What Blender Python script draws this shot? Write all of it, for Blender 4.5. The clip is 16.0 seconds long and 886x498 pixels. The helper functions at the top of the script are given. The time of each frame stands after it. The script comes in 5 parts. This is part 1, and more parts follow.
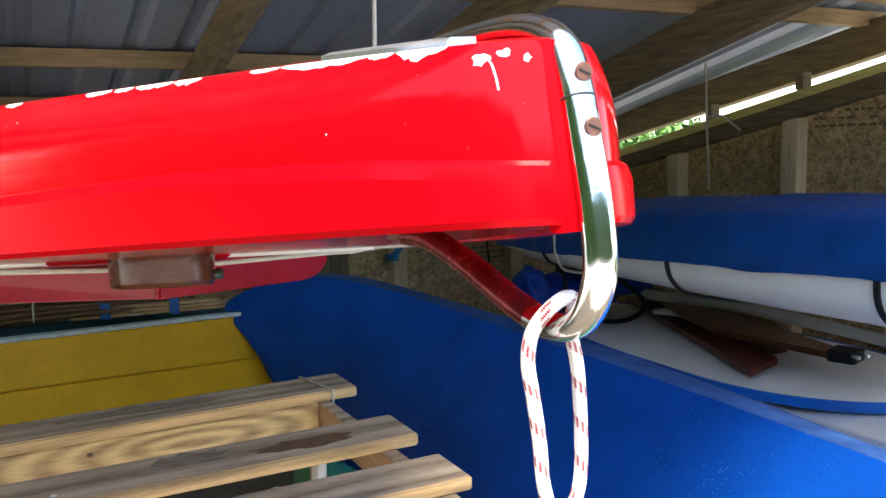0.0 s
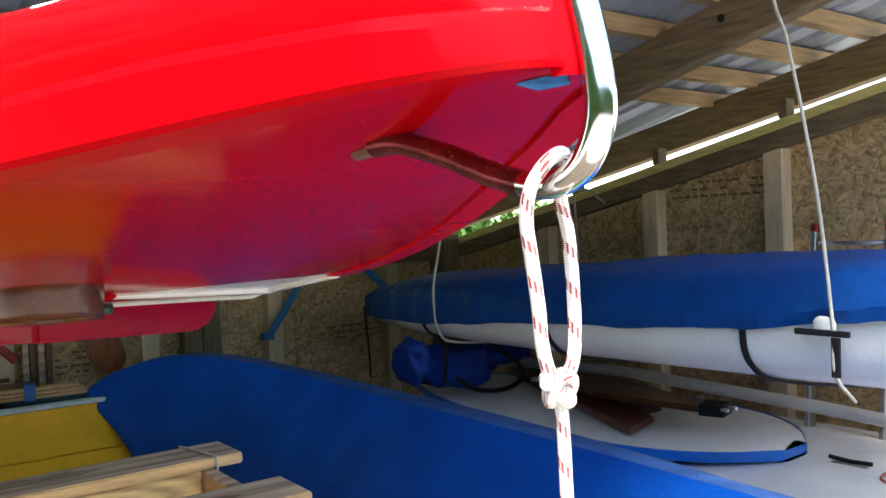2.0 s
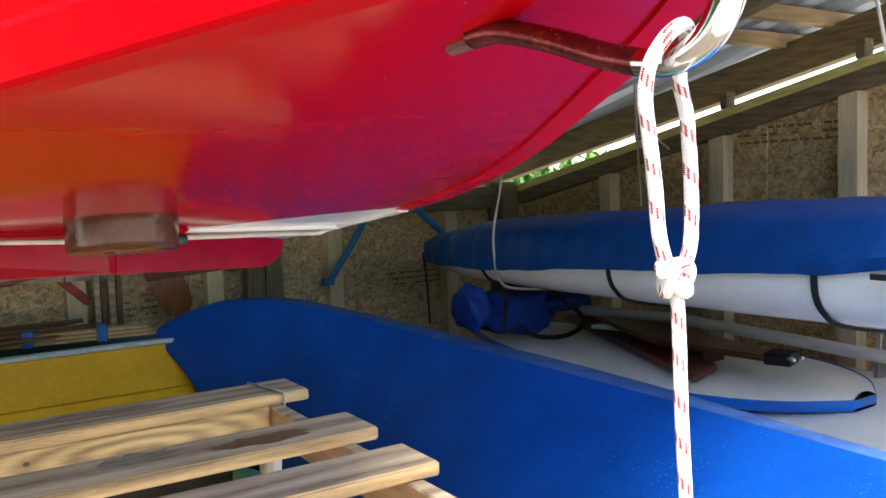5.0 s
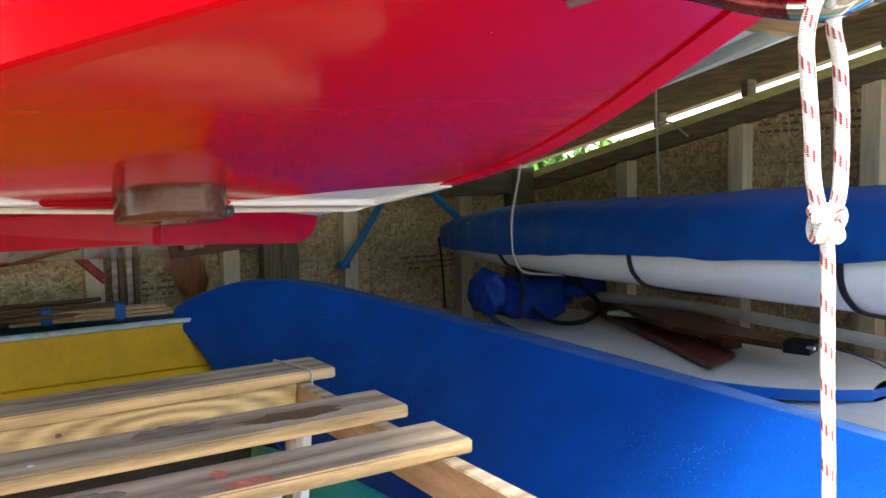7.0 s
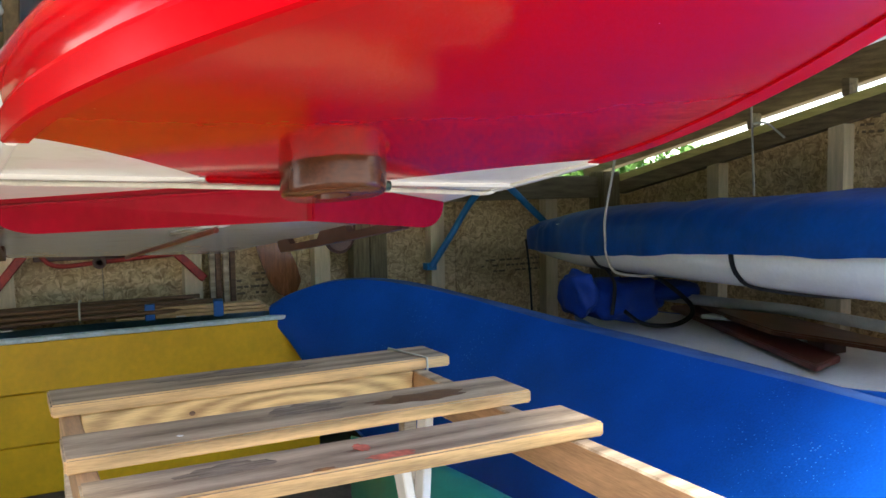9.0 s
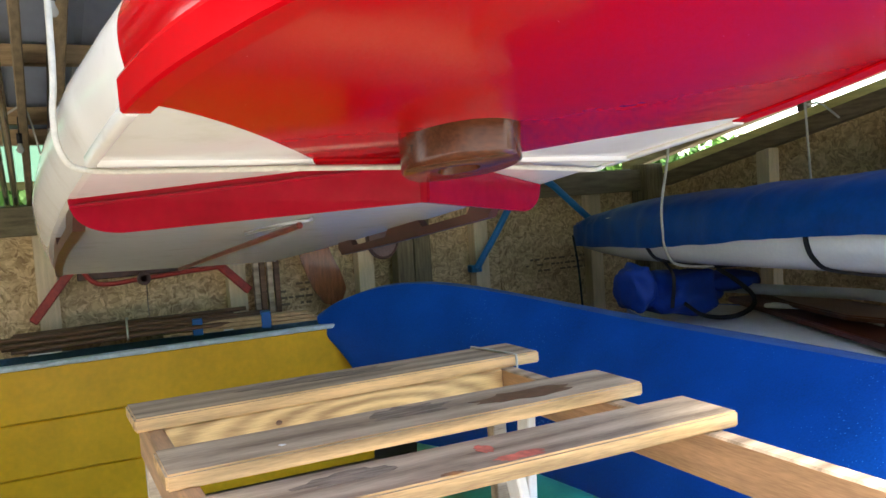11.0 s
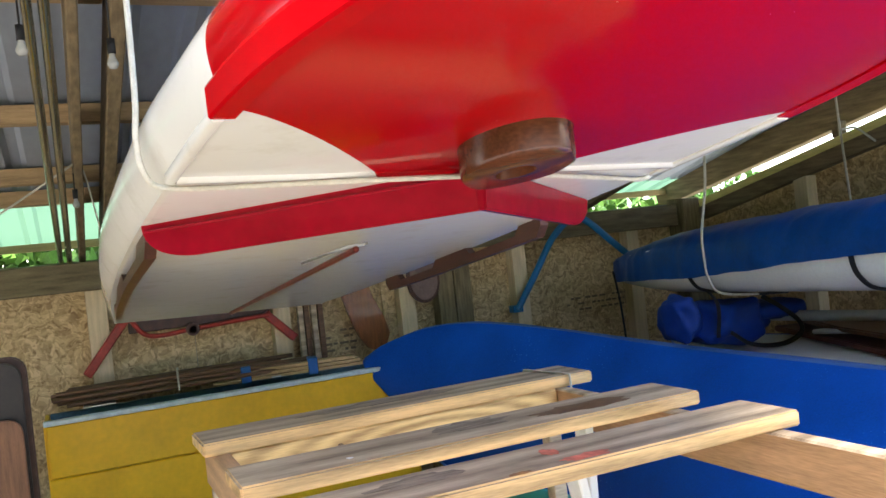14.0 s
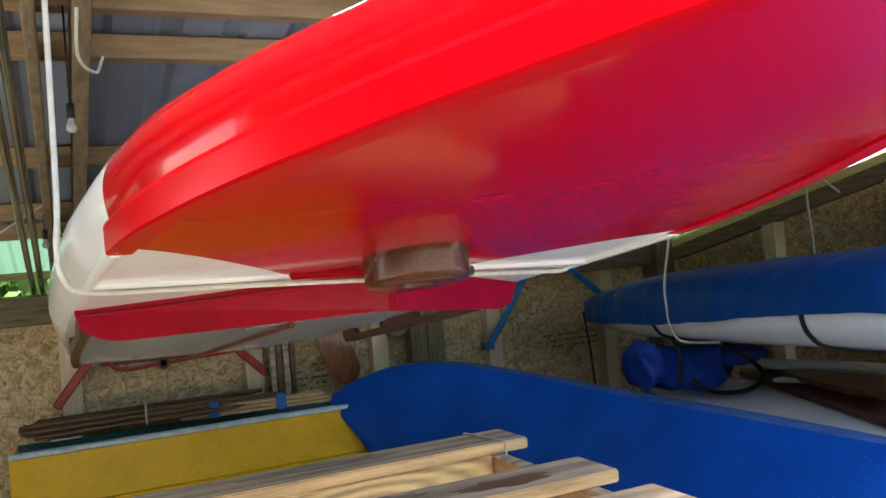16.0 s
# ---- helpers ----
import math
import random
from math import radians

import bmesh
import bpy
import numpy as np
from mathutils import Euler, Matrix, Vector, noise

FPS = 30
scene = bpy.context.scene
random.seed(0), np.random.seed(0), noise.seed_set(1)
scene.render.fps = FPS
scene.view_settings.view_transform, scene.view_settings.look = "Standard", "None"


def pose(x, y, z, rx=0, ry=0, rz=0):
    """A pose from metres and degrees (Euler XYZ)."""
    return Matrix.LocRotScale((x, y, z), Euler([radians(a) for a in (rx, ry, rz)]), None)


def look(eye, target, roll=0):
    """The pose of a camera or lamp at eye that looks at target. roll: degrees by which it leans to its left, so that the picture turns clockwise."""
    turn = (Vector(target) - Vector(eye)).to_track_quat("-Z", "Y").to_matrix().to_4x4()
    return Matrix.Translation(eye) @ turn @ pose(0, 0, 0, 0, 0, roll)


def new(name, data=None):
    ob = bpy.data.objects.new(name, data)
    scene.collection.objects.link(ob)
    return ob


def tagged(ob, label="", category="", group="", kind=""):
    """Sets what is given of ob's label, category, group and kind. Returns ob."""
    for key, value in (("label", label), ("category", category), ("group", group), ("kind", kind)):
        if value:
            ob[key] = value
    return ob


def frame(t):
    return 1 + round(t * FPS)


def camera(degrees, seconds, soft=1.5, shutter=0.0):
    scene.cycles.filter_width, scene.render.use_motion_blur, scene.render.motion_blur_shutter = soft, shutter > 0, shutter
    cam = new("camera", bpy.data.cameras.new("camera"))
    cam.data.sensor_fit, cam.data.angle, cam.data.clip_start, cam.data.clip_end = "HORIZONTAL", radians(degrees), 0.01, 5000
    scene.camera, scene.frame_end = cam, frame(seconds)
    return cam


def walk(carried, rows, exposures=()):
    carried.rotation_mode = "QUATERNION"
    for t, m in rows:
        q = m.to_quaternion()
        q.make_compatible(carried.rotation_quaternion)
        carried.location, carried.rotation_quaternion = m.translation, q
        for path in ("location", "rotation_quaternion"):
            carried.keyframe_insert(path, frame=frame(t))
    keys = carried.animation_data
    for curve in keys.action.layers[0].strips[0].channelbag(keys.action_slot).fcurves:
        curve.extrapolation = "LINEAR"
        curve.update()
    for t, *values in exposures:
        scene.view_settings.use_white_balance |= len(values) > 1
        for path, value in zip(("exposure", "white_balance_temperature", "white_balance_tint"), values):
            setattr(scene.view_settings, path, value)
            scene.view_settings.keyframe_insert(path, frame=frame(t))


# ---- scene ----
cam = camera(55.8, 16.0)
PATH = [
    (0, (0.321, 0.925, 1.726), (1.238, 2.685, 1.48), -1.4),
    (0.5, (0.298, 0.954, 1.698), (1.326, 2.655, 1.476), 0.4),
    (1, (0.276, 0.983, 1.684), (1.449, 2.594, 1.513), -0.9),
    (1.5, (0.265, 0.983, 1.661), (1.483, 2.566, 1.567), -1.6),
    (2, (0.271, 0.95, 1.632), (1.463, 2.555, 1.588), -2.0),
    (2.5, (0.272, 0.922, 1.63), (1.411, 2.565, 1.562), -1.9),
    (3, (0.276, 0.93, 1.633), (1.39, 2.59, 1.552), -1.8),
    (3.5, (0.268, 0.938, 1.635), (1.385, 2.595, 1.551), -1.7),
    (4, (0.269, 0.934, 1.633), (1.381, 2.593, 1.533), -1.7),
    (4.5, (0.28, 0.939, 1.627), (1.375, 2.608, 1.502), -1.8),
    (5, (0.26, 0.974, 1.604), (1.336, 2.653, 1.448), -1.9),
    (7.5, (0.198, 1.01, 1.575), (1.247, 2.703, 1.393), -0.7),
    (8, (0.174, 1.025, 1.547), (1.195, 2.737, 1.383), -0.6),
    (8.5, (0.125, 1.047, 1.538), (1.099, 2.786, 1.381), -0.6),
    (9, (0.082, 1.046, 1.536), (1.002, 2.815, 1.377), -1.0),
    (9.5, (0.042, 1.079, 1.515), (0.918, 2.869, 1.353), -1.6),
    (12, (-0.02, 1.276, 1.447), (0.887, 3.058, 1.393), -5.2),
    (12.5, (-0.021, 1.275, 1.402), (0.89, 3.055, 1.402), -5.7),
    (13, (-0.023, 1.242, 1.414), (0.856, 3.039, 1.425), -5.9),
    (13.5, (-0.047, 1.219, 1.429), (0.802, 3.03, 1.432), -6.2),
    (14, (-0.079, 1.203, 1.42), (0.738, 3.029, 1.417), -6.2),
    (14.5, (-0.087, 1.177, 1.432), (0.694, 3.018, 1.43), -6.1),
    (15, (-0.085, 1.144, 1.471), (0.685, 2.99, 1.475), -5.7),
    (15.5, (-0.054, 1.105, 1.506), (0.736, 2.942, 1.523), -5.3),
    (16, (0.028, 1.073, 1.547), (0.862, 2.89, 1.582), -4.9),
]
walk(cam, [(t, look(eye, target, roll)) for t, eye, target, roll in PATH],
     [(0, 2.95, 6850, 10), (3.5, 3.05, 6850, 10), (5, 3.20, 6850, 10), (8.5, 3.35, 6850, 10), (12, 3.65, 6850, 10), (13.5, 3.65, 6850, 10), (15.5, 3.40, 6850, 10), (16, 3.30, 6850, 10)])

# ---- world and light ----
world = bpy.data.worlds.new("world")
scene.world = world
world.use_nodes = True
wn = world.node_tree.nodes
wl = world.node_tree.links
sky = wn.new("ShaderNodeTexSky")
sky.sky_type = "NISHITA"
sky.sun_disc = False
sky.sun_elevation = radians(66)
sky.sun_rotation = radians(202)
wn["Background"].inputs["Strength"].default_value = 0.12
wl.new(sky.outputs[0], wn["Background"].inputs["Color"])
sun_data = bpy.data.lights.new("sun", "SUN")
sun_data.energy = 2.2
sun_data.angle = radians(30)
sun_data.color = (1.0, 0.95, 0.87)
sun = new("sun", sun_data)
sun.matrix_world = look((-1.0, -2.7, 7.0), (0, 0, 0))


# ---- materials ----
def math_node(nt, op, a, b=None):
    k = nt.nodes.new("ShaderNodeMath")
    k.operation = op
    for i, v in enumerate((a, b)):
        if v is None:
            continue
        if isinstance(v, (int, float)):
            k.inputs[i].default_value = v
        else:
            nt.links.new(v, k.inputs[i])
    return k.outputs[0]


def mat(name, color, rough=0.5, metal=0.0, coat=0.0, var=0.15, scale=6.0, fine=60.0, bump=0.0, stretch=(1, 1, 1), second=None, rings=0.0, spec=0.35, scuffs=None, oval=None):
    m = bpy.data.materials.new(name)
    m.use_nodes = True
    nt = m.node_tree
    n, l = nt.nodes, nt.links
    p = n["Principled BSDF"]
    p.inputs["Roughness"].default_value = rough
    p.inputs["Metallic"].default_value = metal
    p.inputs["Coat Weight"].default_value = coat
    p.inputs["Specular IOR Level"].default_value = spec
    p.inputs["Coat Roughness"].default_value = 0.05
    tc = n.new("ShaderNodeTexCoord")
    mp = n.new("ShaderNodeMapping")
    mp.inputs["Scale"].default_value = stretch
    l.new(tc.outputs["Object"], mp.inputs["Vector"])
    big = n.new("ShaderNodeTexNoise")
    big.inputs["Scale"].default_value = scale
    big.inputs["Detail"].default_value = 4
    small = n.new("ShaderNodeTexNoise")
    small.inputs["Scale"].default_value = fine
    small.inputs["Detail"].default_value = 3
    for t in (big, small):
        l.new(mp.outputs[0], t.inputs["Vector"])
    ramp = n.new("ShaderNodeValToRGB")
    dark = tuple(c * (1 - var * 2) for c in color)
    lite = tuple(min(1, c * (1 + var)) for c in color) if second is None else second
    ramp.color_ramp.elements[0].position = 0.3
    ramp.color_ramp.elements[1].position = 0.7
    ramp.color_ramp.elements[0].color = (*dark, 1)
    ramp.color_ramp.elements[1].color = (*lite, 1)
    add = n.new("ShaderNodeMath")
    add.operation = "MULTIPLY_ADD"
    add.inputs[1].default_value = 0.35
    l.new(small.outputs[0], add.inputs[0])
    sc = n.new("ShaderNodeMath")
    sc.operation = "MULTIPLY"
    sc.inputs[1].default_value = 0.65
    l.new(big.outputs[0], sc.inputs[0])
    l.new(sc.outputs[0], add.inputs[2])
    value = add.outputs[0]
    if rings:
        wave = n.new("ShaderNodeTexWave")
        wave.wave_type = "RINGS"
        wave.rings_direction = "X"
        wave.inputs["Scale"].default_value = rings
        wave.inputs["Distortion"].default_value = 3.0
        wave.inputs["Detail"].default_value = 2.0
        wave.inputs["Detail Scale"].default_value = 0.6
        wm = n.new("ShaderNodeMapping")
        wm.inputs["Scale"].default_value = (0.22, 1, 1)
        wm.inputs["Location"].default_value = (0, 0.15, 0.06)
        if oval:
            wave.rings_direction = "SPHERICAL"
            wave.inputs["Distortion"].default_value = 1.6
            wm.inputs["Scale"].default_value = (0.2, 1, 1)
            wm.inputs["Location"].default_value = (-0.2 * oval[0], -oval[1], -oval[2])
        l.new(tc.outputs["Object"], wm.inputs["Vector"])
        l.new(wm.outputs[0], wave.inputs["Vector"])
        value = math_node(nt, "MULTIPLY_ADD", wave.outputs["Fac"], -0.26 if oval else -0.17)
        l.new(add.outputs[0], value.node.inputs[2])
        value = math_node(nt, "ADD", value, 0.12 if oval else 0.08)
    l.new(value, ramp.inputs[0])
    colour = ramp.outputs[0]
    if scuffs:
        # sparse pale specks, thicker in some patches
        spot = n.new("ShaderNodeTexVoronoi")
        spot.inputs["Scale"].default_value = 55
        l.new(mp.outputs[0], spot.inputs["Vector"])
        where = n.new("ShaderNodeTexNoise")
        where.inputs["Scale"].default_value = 2.2
        l.new(tc.outputs["Object"], where.inputs["Vector"])
        size = math_node(nt, "MULTIPLY", math_node(nt, "MAXIMUM", math_node(nt, "SUBTRACT", where.outputs[0], 0.42), 0.0), 0.9)
        on = math_node(nt, "LESS_THAN", spot.outputs["Distance"], size)
        pale = n.new("ShaderNodeMix")
        pale.data_type = "RGBA"
        l.new(on, pale.inputs[0])
        l.new(colour, pale.inputs[6])
        pale.inputs[7].default_value = (*scuffs, 1)
        colour = pale.outputs[2]
    l.new(colour, p.inputs["Base Color"])
    rr = n.new("ShaderNodeMapRange")
    rr.inputs["To Min"].default_value = max(0.02, rough * 0.8)
    rr.inputs["To Max"].default_value = min(1, rough * 1.25)
    l.new(small.outputs[0], rr.inputs["Value"])
    l.new(rr.outputs[0], p.inputs["Roughness"])
    if bump:
        b = n.new("ShaderNodeBump")
        b.inputs["Strength"].default_value = bump
        b.inputs["Distance"].default_value = 0.004
        l.new(add.outputs[0], b.inputs["Height"])
        l.new(b.outputs[0], p.inputs["Normal"])
    return m


RED, CREAM = (0.39, 0.0012, 0.0045), (0.63, 0.615, 0.57)


def boat_paint():
    """Red forward paint with a scalloped edge to the white after part, under gloss varnish."""
    m = bpy.data.materials.new("boat_paint")
    m.use_nodes = True
    nt = m.node_tree
    n, l = nt.nodes, nt.links
    p = n["Principled BSDF"]
    geo = n.new("ShaderNodeNewGeometry")
    sep = n.new("ShaderNodeSeparateXYZ")
    l.new(geo.outputs["Position"], sep.inputs[0])
    d = math_node(nt, "ABSOLUTE", math_node(nt, "SUBTRACT", sep.outputs[0], 0.523))
    q = math_node(nt, "MAXIMUM", math_node(nt, "DIVIDE", math_node(nt, "SUBTRACT", 0.42, d), 0.29), 0.0)
    edge = math_node(nt, "MINIMUM", math_node(nt, "MULTIPLY_ADD", math_node(nt, "POWER", q, 1.3), 0.34), 2.475)
    edge.node.inputs[0].links[0].from_node.inputs[2].default_value = 2.13
    red = math_node(nt, "LESS_THAN", sep.outputs[1], edge)
    noise1 = n.new("ShaderNodeTexNoise")
    noise1.inputs["Scale"].default_value = 5
    noise1.inputs["Detail"].default_value = 5
    l.new(geo.outputs["Position"], noise1.inputs["Vector"])
    white = n.new("ShaderNodeMix")
    white.data_type = "RGBA"
    white.inputs[6].default_value = (*CREAM, 1)
    white.inputs[7].default_value = (0.46, 0.415, 0.33, 1)
    dirt = n.new("ShaderNodeTexNoise")
    dirt.inputs["Scale"].default_value = 9
    dirt.inputs["Detail"].default_value = 7
    dirt.inputs["Roughness"].default_value = 0.65
    l.new(geo.outputs["Position"], dirt.inputs["Vector"])
    l.new(math_node(nt, "MINIMUM", math_node(nt, "MAXIMUM", math_node(nt, "MULTIPLY", math_node(nt, "SUBTRACT", dirt.outputs[0], 0.55), 2.4), 0.0), 1.0), white.inputs[0])
    redc = n.new("ShaderNodeMix")
    redc.data_type = "RGBA"
    redc.inputs[6].default_value = (*RED, 1)
    redc.inputs[7].default_value = (0.33, 0.0012, 0.0045, 1)
    l.new(noise1.outputs[0], redc.inputs[0])
    mix = n.new("ShaderNodeMix")
    mix.data_type = "RGBA"
    l.new(red, mix.inputs[0])
    l.new(white.outputs[2], mix.inputs[6])
    l.new(redc.outputs[2], mix.inputs[7])
    # pale chips in the red
    vor = n.new("ShaderNodeTexVoronoi")
    vor.inputs["Scale"].default_value = 34
    l.new(geo.outputs["Position"], vor.inputs["Vector"])
    chip = math_node(nt, "LESS_THAN", vor.outputs["Distance"], 0.018)
    mix2 = n.new("ShaderNodeMix")
    mix2.data_type = "RGBA"
    l.new(chip, mix2.inputs[0])
    l.new(mix.outputs[2], mix2.inputs[6])
    mix2.inputs[7].default_value = (0.72, 0.3, 0.3, 1)
    l.new(mix2.outputs[2], p.inputs["Base Color"])
    p.inputs["Roughness"].default_value = 0.10
    p.inputs["Coat Weight"].default_value = 0.0
    p.inputs["Specular IOR Level"].default_value = 0.15
    wob = n.new("ShaderNodeTexNoise")
    wob.inputs["Scale"].default_value = 13
    wob.inputs["Detail"].default_value = 2
    l.new(geo.outputs["Position"], wob.inputs["Vector"])
    b = n.new("ShaderNodeBump")
    b.inputs["Strength"].default_value = 0.08
    b.inputs["Distance"].default_value = 0.005
    l.new(wob.outputs[0], b.inputs["Height"])
    l.new(b.outputs[0], p.inputs["Normal"])
    return m


def osb_mat():
    m = bpy.data.materials.new("osb")
    m.use_nodes = True
    nt = m.node_tree
    n, l = nt.nodes, nt.links
    p = n["Principled BSDF"]
    tc = n.new("ShaderNodeTexCoord")
    warp = n.new("ShaderNodeTexNoise")
    warp.inputs["Scale"].default_value = 9
    l.new(tc.outputs["Object"], warp.inputs["Vector"])
    addv = n.new("ShaderNodeMixRGB")
    addv.blend_type = "ADD"
    addv.inputs[0].default_value = 0.16
    l.new(tc.outputs["Object"], addv.inputs[1])
    l.new(warp.outputs["Color"], addv.inputs[2])
    cols = []
    for s, sc in (((26, 26, 70), 1.0), ((70, 70, 30), 1.0)):
        mp = n.new("ShaderNodeMapping")
        mp.inputs["Scale"].default_value = s
        l.new(addv.outputs[0], mp.inputs["Vector"])
        v = n.new("ShaderNodeTexVoronoi")
        v.inputs["Scale"].default_value = sc
        l.new(mp.outputs[0], v.inputs["Vector"])
        cols.append(v)
    mx = n.new("ShaderNodeMixRGB")
    mx.inputs[0].default_value = 0.5
    l.new(cols[0].outputs["Color"], mx.inputs[1])
    l.new(cols[1].outputs["Color"], mx.inputs[2])
    ramp = n.new("ShaderNodeValToRGB")
    cr = ramp.color_ramp
    cr.elements[0].position, cr.elements[0].color = 0.2, (0.29, 0.18, 0.08, 1)
    cr.elements[1].position, cr.elements[1].color = 0.8, (0.74, 0.55, 0.30, 1)
    e = cr.elements.new(0.5)
    e.color = (0.53, 0.37, 0.185, 1)
    l.new(mx.outputs[0], ramp.inputs[0])
    l.new(ramp.outputs[0], p.inputs["Base Color"])
    p.inputs["Roughness"].default_value = 0.75
    b = n.new("ShaderNodeBump")
    b.inputs["Strength"].default_value = 0.4
    b.inputs["Distance"].default_value = 0.003
    l.new(mx.outputs[0], b.inputs["Height"])
    l.new(b.outputs[0], p.inputs["Normal"])
    return m


def rope_mat():
    """White braid with red flecks, by the tube's own turns and length."""
    m = bpy.data.materials.new("rope_white_red")
    m.use_nodes = True
    nt = m.node_tree
    n, l = nt.nodes, nt.links
    p = n["Principled BSDF"]
    uv = n.new("ShaderNodeUVMap")
    sep = n.new("ShaderNodeSeparateXYZ")
    l.new(uv.outputs[0], sep.inputs[0])
    u, v = sep.outputs[0], sep.outputs[1]
    a = math_node(nt, "SINE", math_node(nt, "ADD", math_node(nt, "MULTIPLY", u, 6.2832 * 4), math_node(nt, "MULTIPLY", v, 3600.0)))
    c = math_node(nt, "SINE", math_node(nt, "SUBTRACT", math_node(nt, "MULTIPLY", u, 6.2832 * 4), math_node(nt, "MULTIPLY", v, 3600.0)))
    braid = math_node(nt, "MULTIPLY", a, c)
    spiral = math_node(nt, "SINE", math_node(nt, "ADD", math_node(nt, "MULTIPLY", u, 6.2832), math_node(nt, "MULTIPLY", v, 357.0)))
    fleck = math_node(nt, "MULTIPLY", math_node(nt, "GREATER_THAN", spiral, 0.62), math_node(nt, "GREATER_THAN", braid, -0.05))
    mix = n.new("ShaderNodeMix")
    mix.data_type = "RGBA"
    mix.inputs[6].default_value = (0.80, 0.78, 0.75, 1)
    mix.inputs[7].default_value = (0.30, 0.004, 0.008, 1)
    l.new(fleck, mix.inputs[0])
    l.new(mix.outputs[2], p.inputs["Base Color"])
    p.inputs["Roughness"].default_value = 0.7
    b = n.new("ShaderNodeBump")
    b.inputs["Strength"].default_value = 0.7
    b.inputs["Distance"].default_value = 0.0008
    l.new(braid, b.inputs["Height"])
    l.new(b.outputs[0], p.inputs["Normal"])
    return m


PAINT = boat_paint()
OSB = osb_mat()
ROPE = rope_mat()
RED_PAINT = mat("red_paint", RED, 0.2, coat=0.0, var=0.05, scale=4, fine=30, spec=0.05)
CRIMSON = mat("crimson_paint", (0.27, 0.002, 0.014), 0.16, var=0.12, scale=7, fine=40, spec=0.3)
RED_OLD = mat("red_worn_paint", (0.33, 0.03, 0.02), 0.4, var=0.25, scale=12, bump=0.2)
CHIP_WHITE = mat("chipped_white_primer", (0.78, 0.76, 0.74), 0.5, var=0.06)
BRIGHT = mat("bright_metal_tube", (0.62, 0.64, 0.62), 0.2, metal=1.0, var=0.05, scale=10)
CHROME = mat("chrome", (0.60, 0.61, 0.59), 0.13, metal=1.0, var=0.06, scale=40, fine=200, bump=0.05)
COPPER = mat("copper_screw", (0.17, 0.085, 0.065), 0.5, metal=0.4, var=0.2, scale=300, fine=900)
ALU = mat("aluminium", (0.55, 0.56, 0.57), 0.35, metal=1.0, var=0.06, scale=20)
VARNISH = mat("varnished_mahogany", (0.085, 0.026, 0.010), 0.2, spec=0.3, var=0.3, scale=5, fine=40, stretch=(1, 5, 5))
DARKWOOD = mat("dark_brown_wood", (0.075, 0.028, 0.018), 0.4, var=0.3, scale=6, fine=60, stretch=(4, 1, 4), bump=0.2)
PINE = mat("pine_planed", (0.60, 0.37, 0.16), 0.6, var=0.26, scale=3.2, fine=26, stretch=(1.2, 9, 16), bump=0.15, rings=7.0)
RAIL = mat("flat_sawn_pine", (0.52, 0.30, 0.115), 0.55, var=0.2, scale=3.2, fine=26, stretch=(1.2, 9, 16), bump=0.1, rings=15.0, second=(0.72, 0.48, 0.20), oval=(0.06, 0.295, 0.07))
PINE_GREY = mat("weathered_pine", (0.30, 0.215, 0.14), 0.7, var=0.2, scale=2.2, fine=22, stretch=(1.5, 12, 12), bump=0.3, second=(0.55, 0.43, 0.295), rings=6.0)
# pine made pale yellow: the sunlight on the ledger is in its colour
LIT_LEDGER = mat("ledger_lit_pine", (0.74, 0.66, 0.24), 0.7, var=0.15, scale=5, fine=50, stretch=(10, 1, 10))
PINE_Y = mat("pine_joist", (0.46, 0.27, 0.14), 0.6, var=0.24, scale=3.0, fine=24, stretch=(14, 1.2, 14), bump=0.15)
STUD = mat("stud_spruce", (0.72, 0.57, 0.36), 0.65, var=0.12, scale=4, fine=40, stretch=(12, 12, 1.2), bump=0.1)
TREATED = mat("treated_timber", (0.19, 0.15, 0.085), 0.75, var=0.3, scale=5, fine=50, stretch=(1, 8, 8), bump=0.3)
TREATED_Y = mat("treated_rafter", (0.21, 0.155, 0.085), 0.75, var=0.3, scale=5, fine=50, stretch=(10, 1, 10), bump=0.3)
POST = mat("post_timber", (0.21, 0.165, 0.09), 0.75, var=0.3, scale=6, fine=50, stretch=(10, 10, 1), bump=0.3)
PURLIN = mat("purlin_pine", (0.40, 0.27, 0.14), 0.7, var=0.2, scale=5, fine=50, stretch=(1, 10, 10), bump=0.2)
ROOFM = mat("galvanised_sheet", (0.34, 0.38, 0.44), 0.6, metal=0.4, var=0.12, scale=3, fine=30, stretch=(1, 0.3, 1))
TARP = mat("blue_cover", (0.001, 0.060, 0.34), 0.42, var=0.14, scale=3, fine=120, bump=0.15, second=(0.001, 0.082, 0.45), spec=0.12, scuffs=(0.03, 0.15, 0.52))
TARP_TOP = mat("dusty_blue_cover", (0.014, 0.085, 0.36), 0.65, var=0.25, scale=6, fine=240, bump=0.3, second=(0.065, 0.17, 0.46), spec=0.2, scuffs=(0.16, 0.27, 0.52))
CLOTH = mat("blue_nylon", (0.001, 0.056, 0.26), 0.45, var=0.15, scale=7, fine=50, bump=0.6, spec=0.2)
JACKET = mat("blue_foam_vest", (0.003, 0.045, 0.32), 0.6, var=0.15, scale=12, fine=80, bump=0.4)
WHITE_HULL = mat("white_gelcoat", (0.80, 0.80, 0.78), 0.22, coat=0.2, var=0.06, scale=3)
DECK_WHITE = mat("white_deck", (0.86, 0.85, 0.82), 0.35, var=0.08, scale=4)
BLUE_RIM = mat("blue_gunwale", (0.008, 0.16, 0.62), 0.3, var=0.1)
YELLOW = mat("yellow_paint", (0.88, 0.48, 0.016), 0.38, var=0.10, scale=4, fine=30)
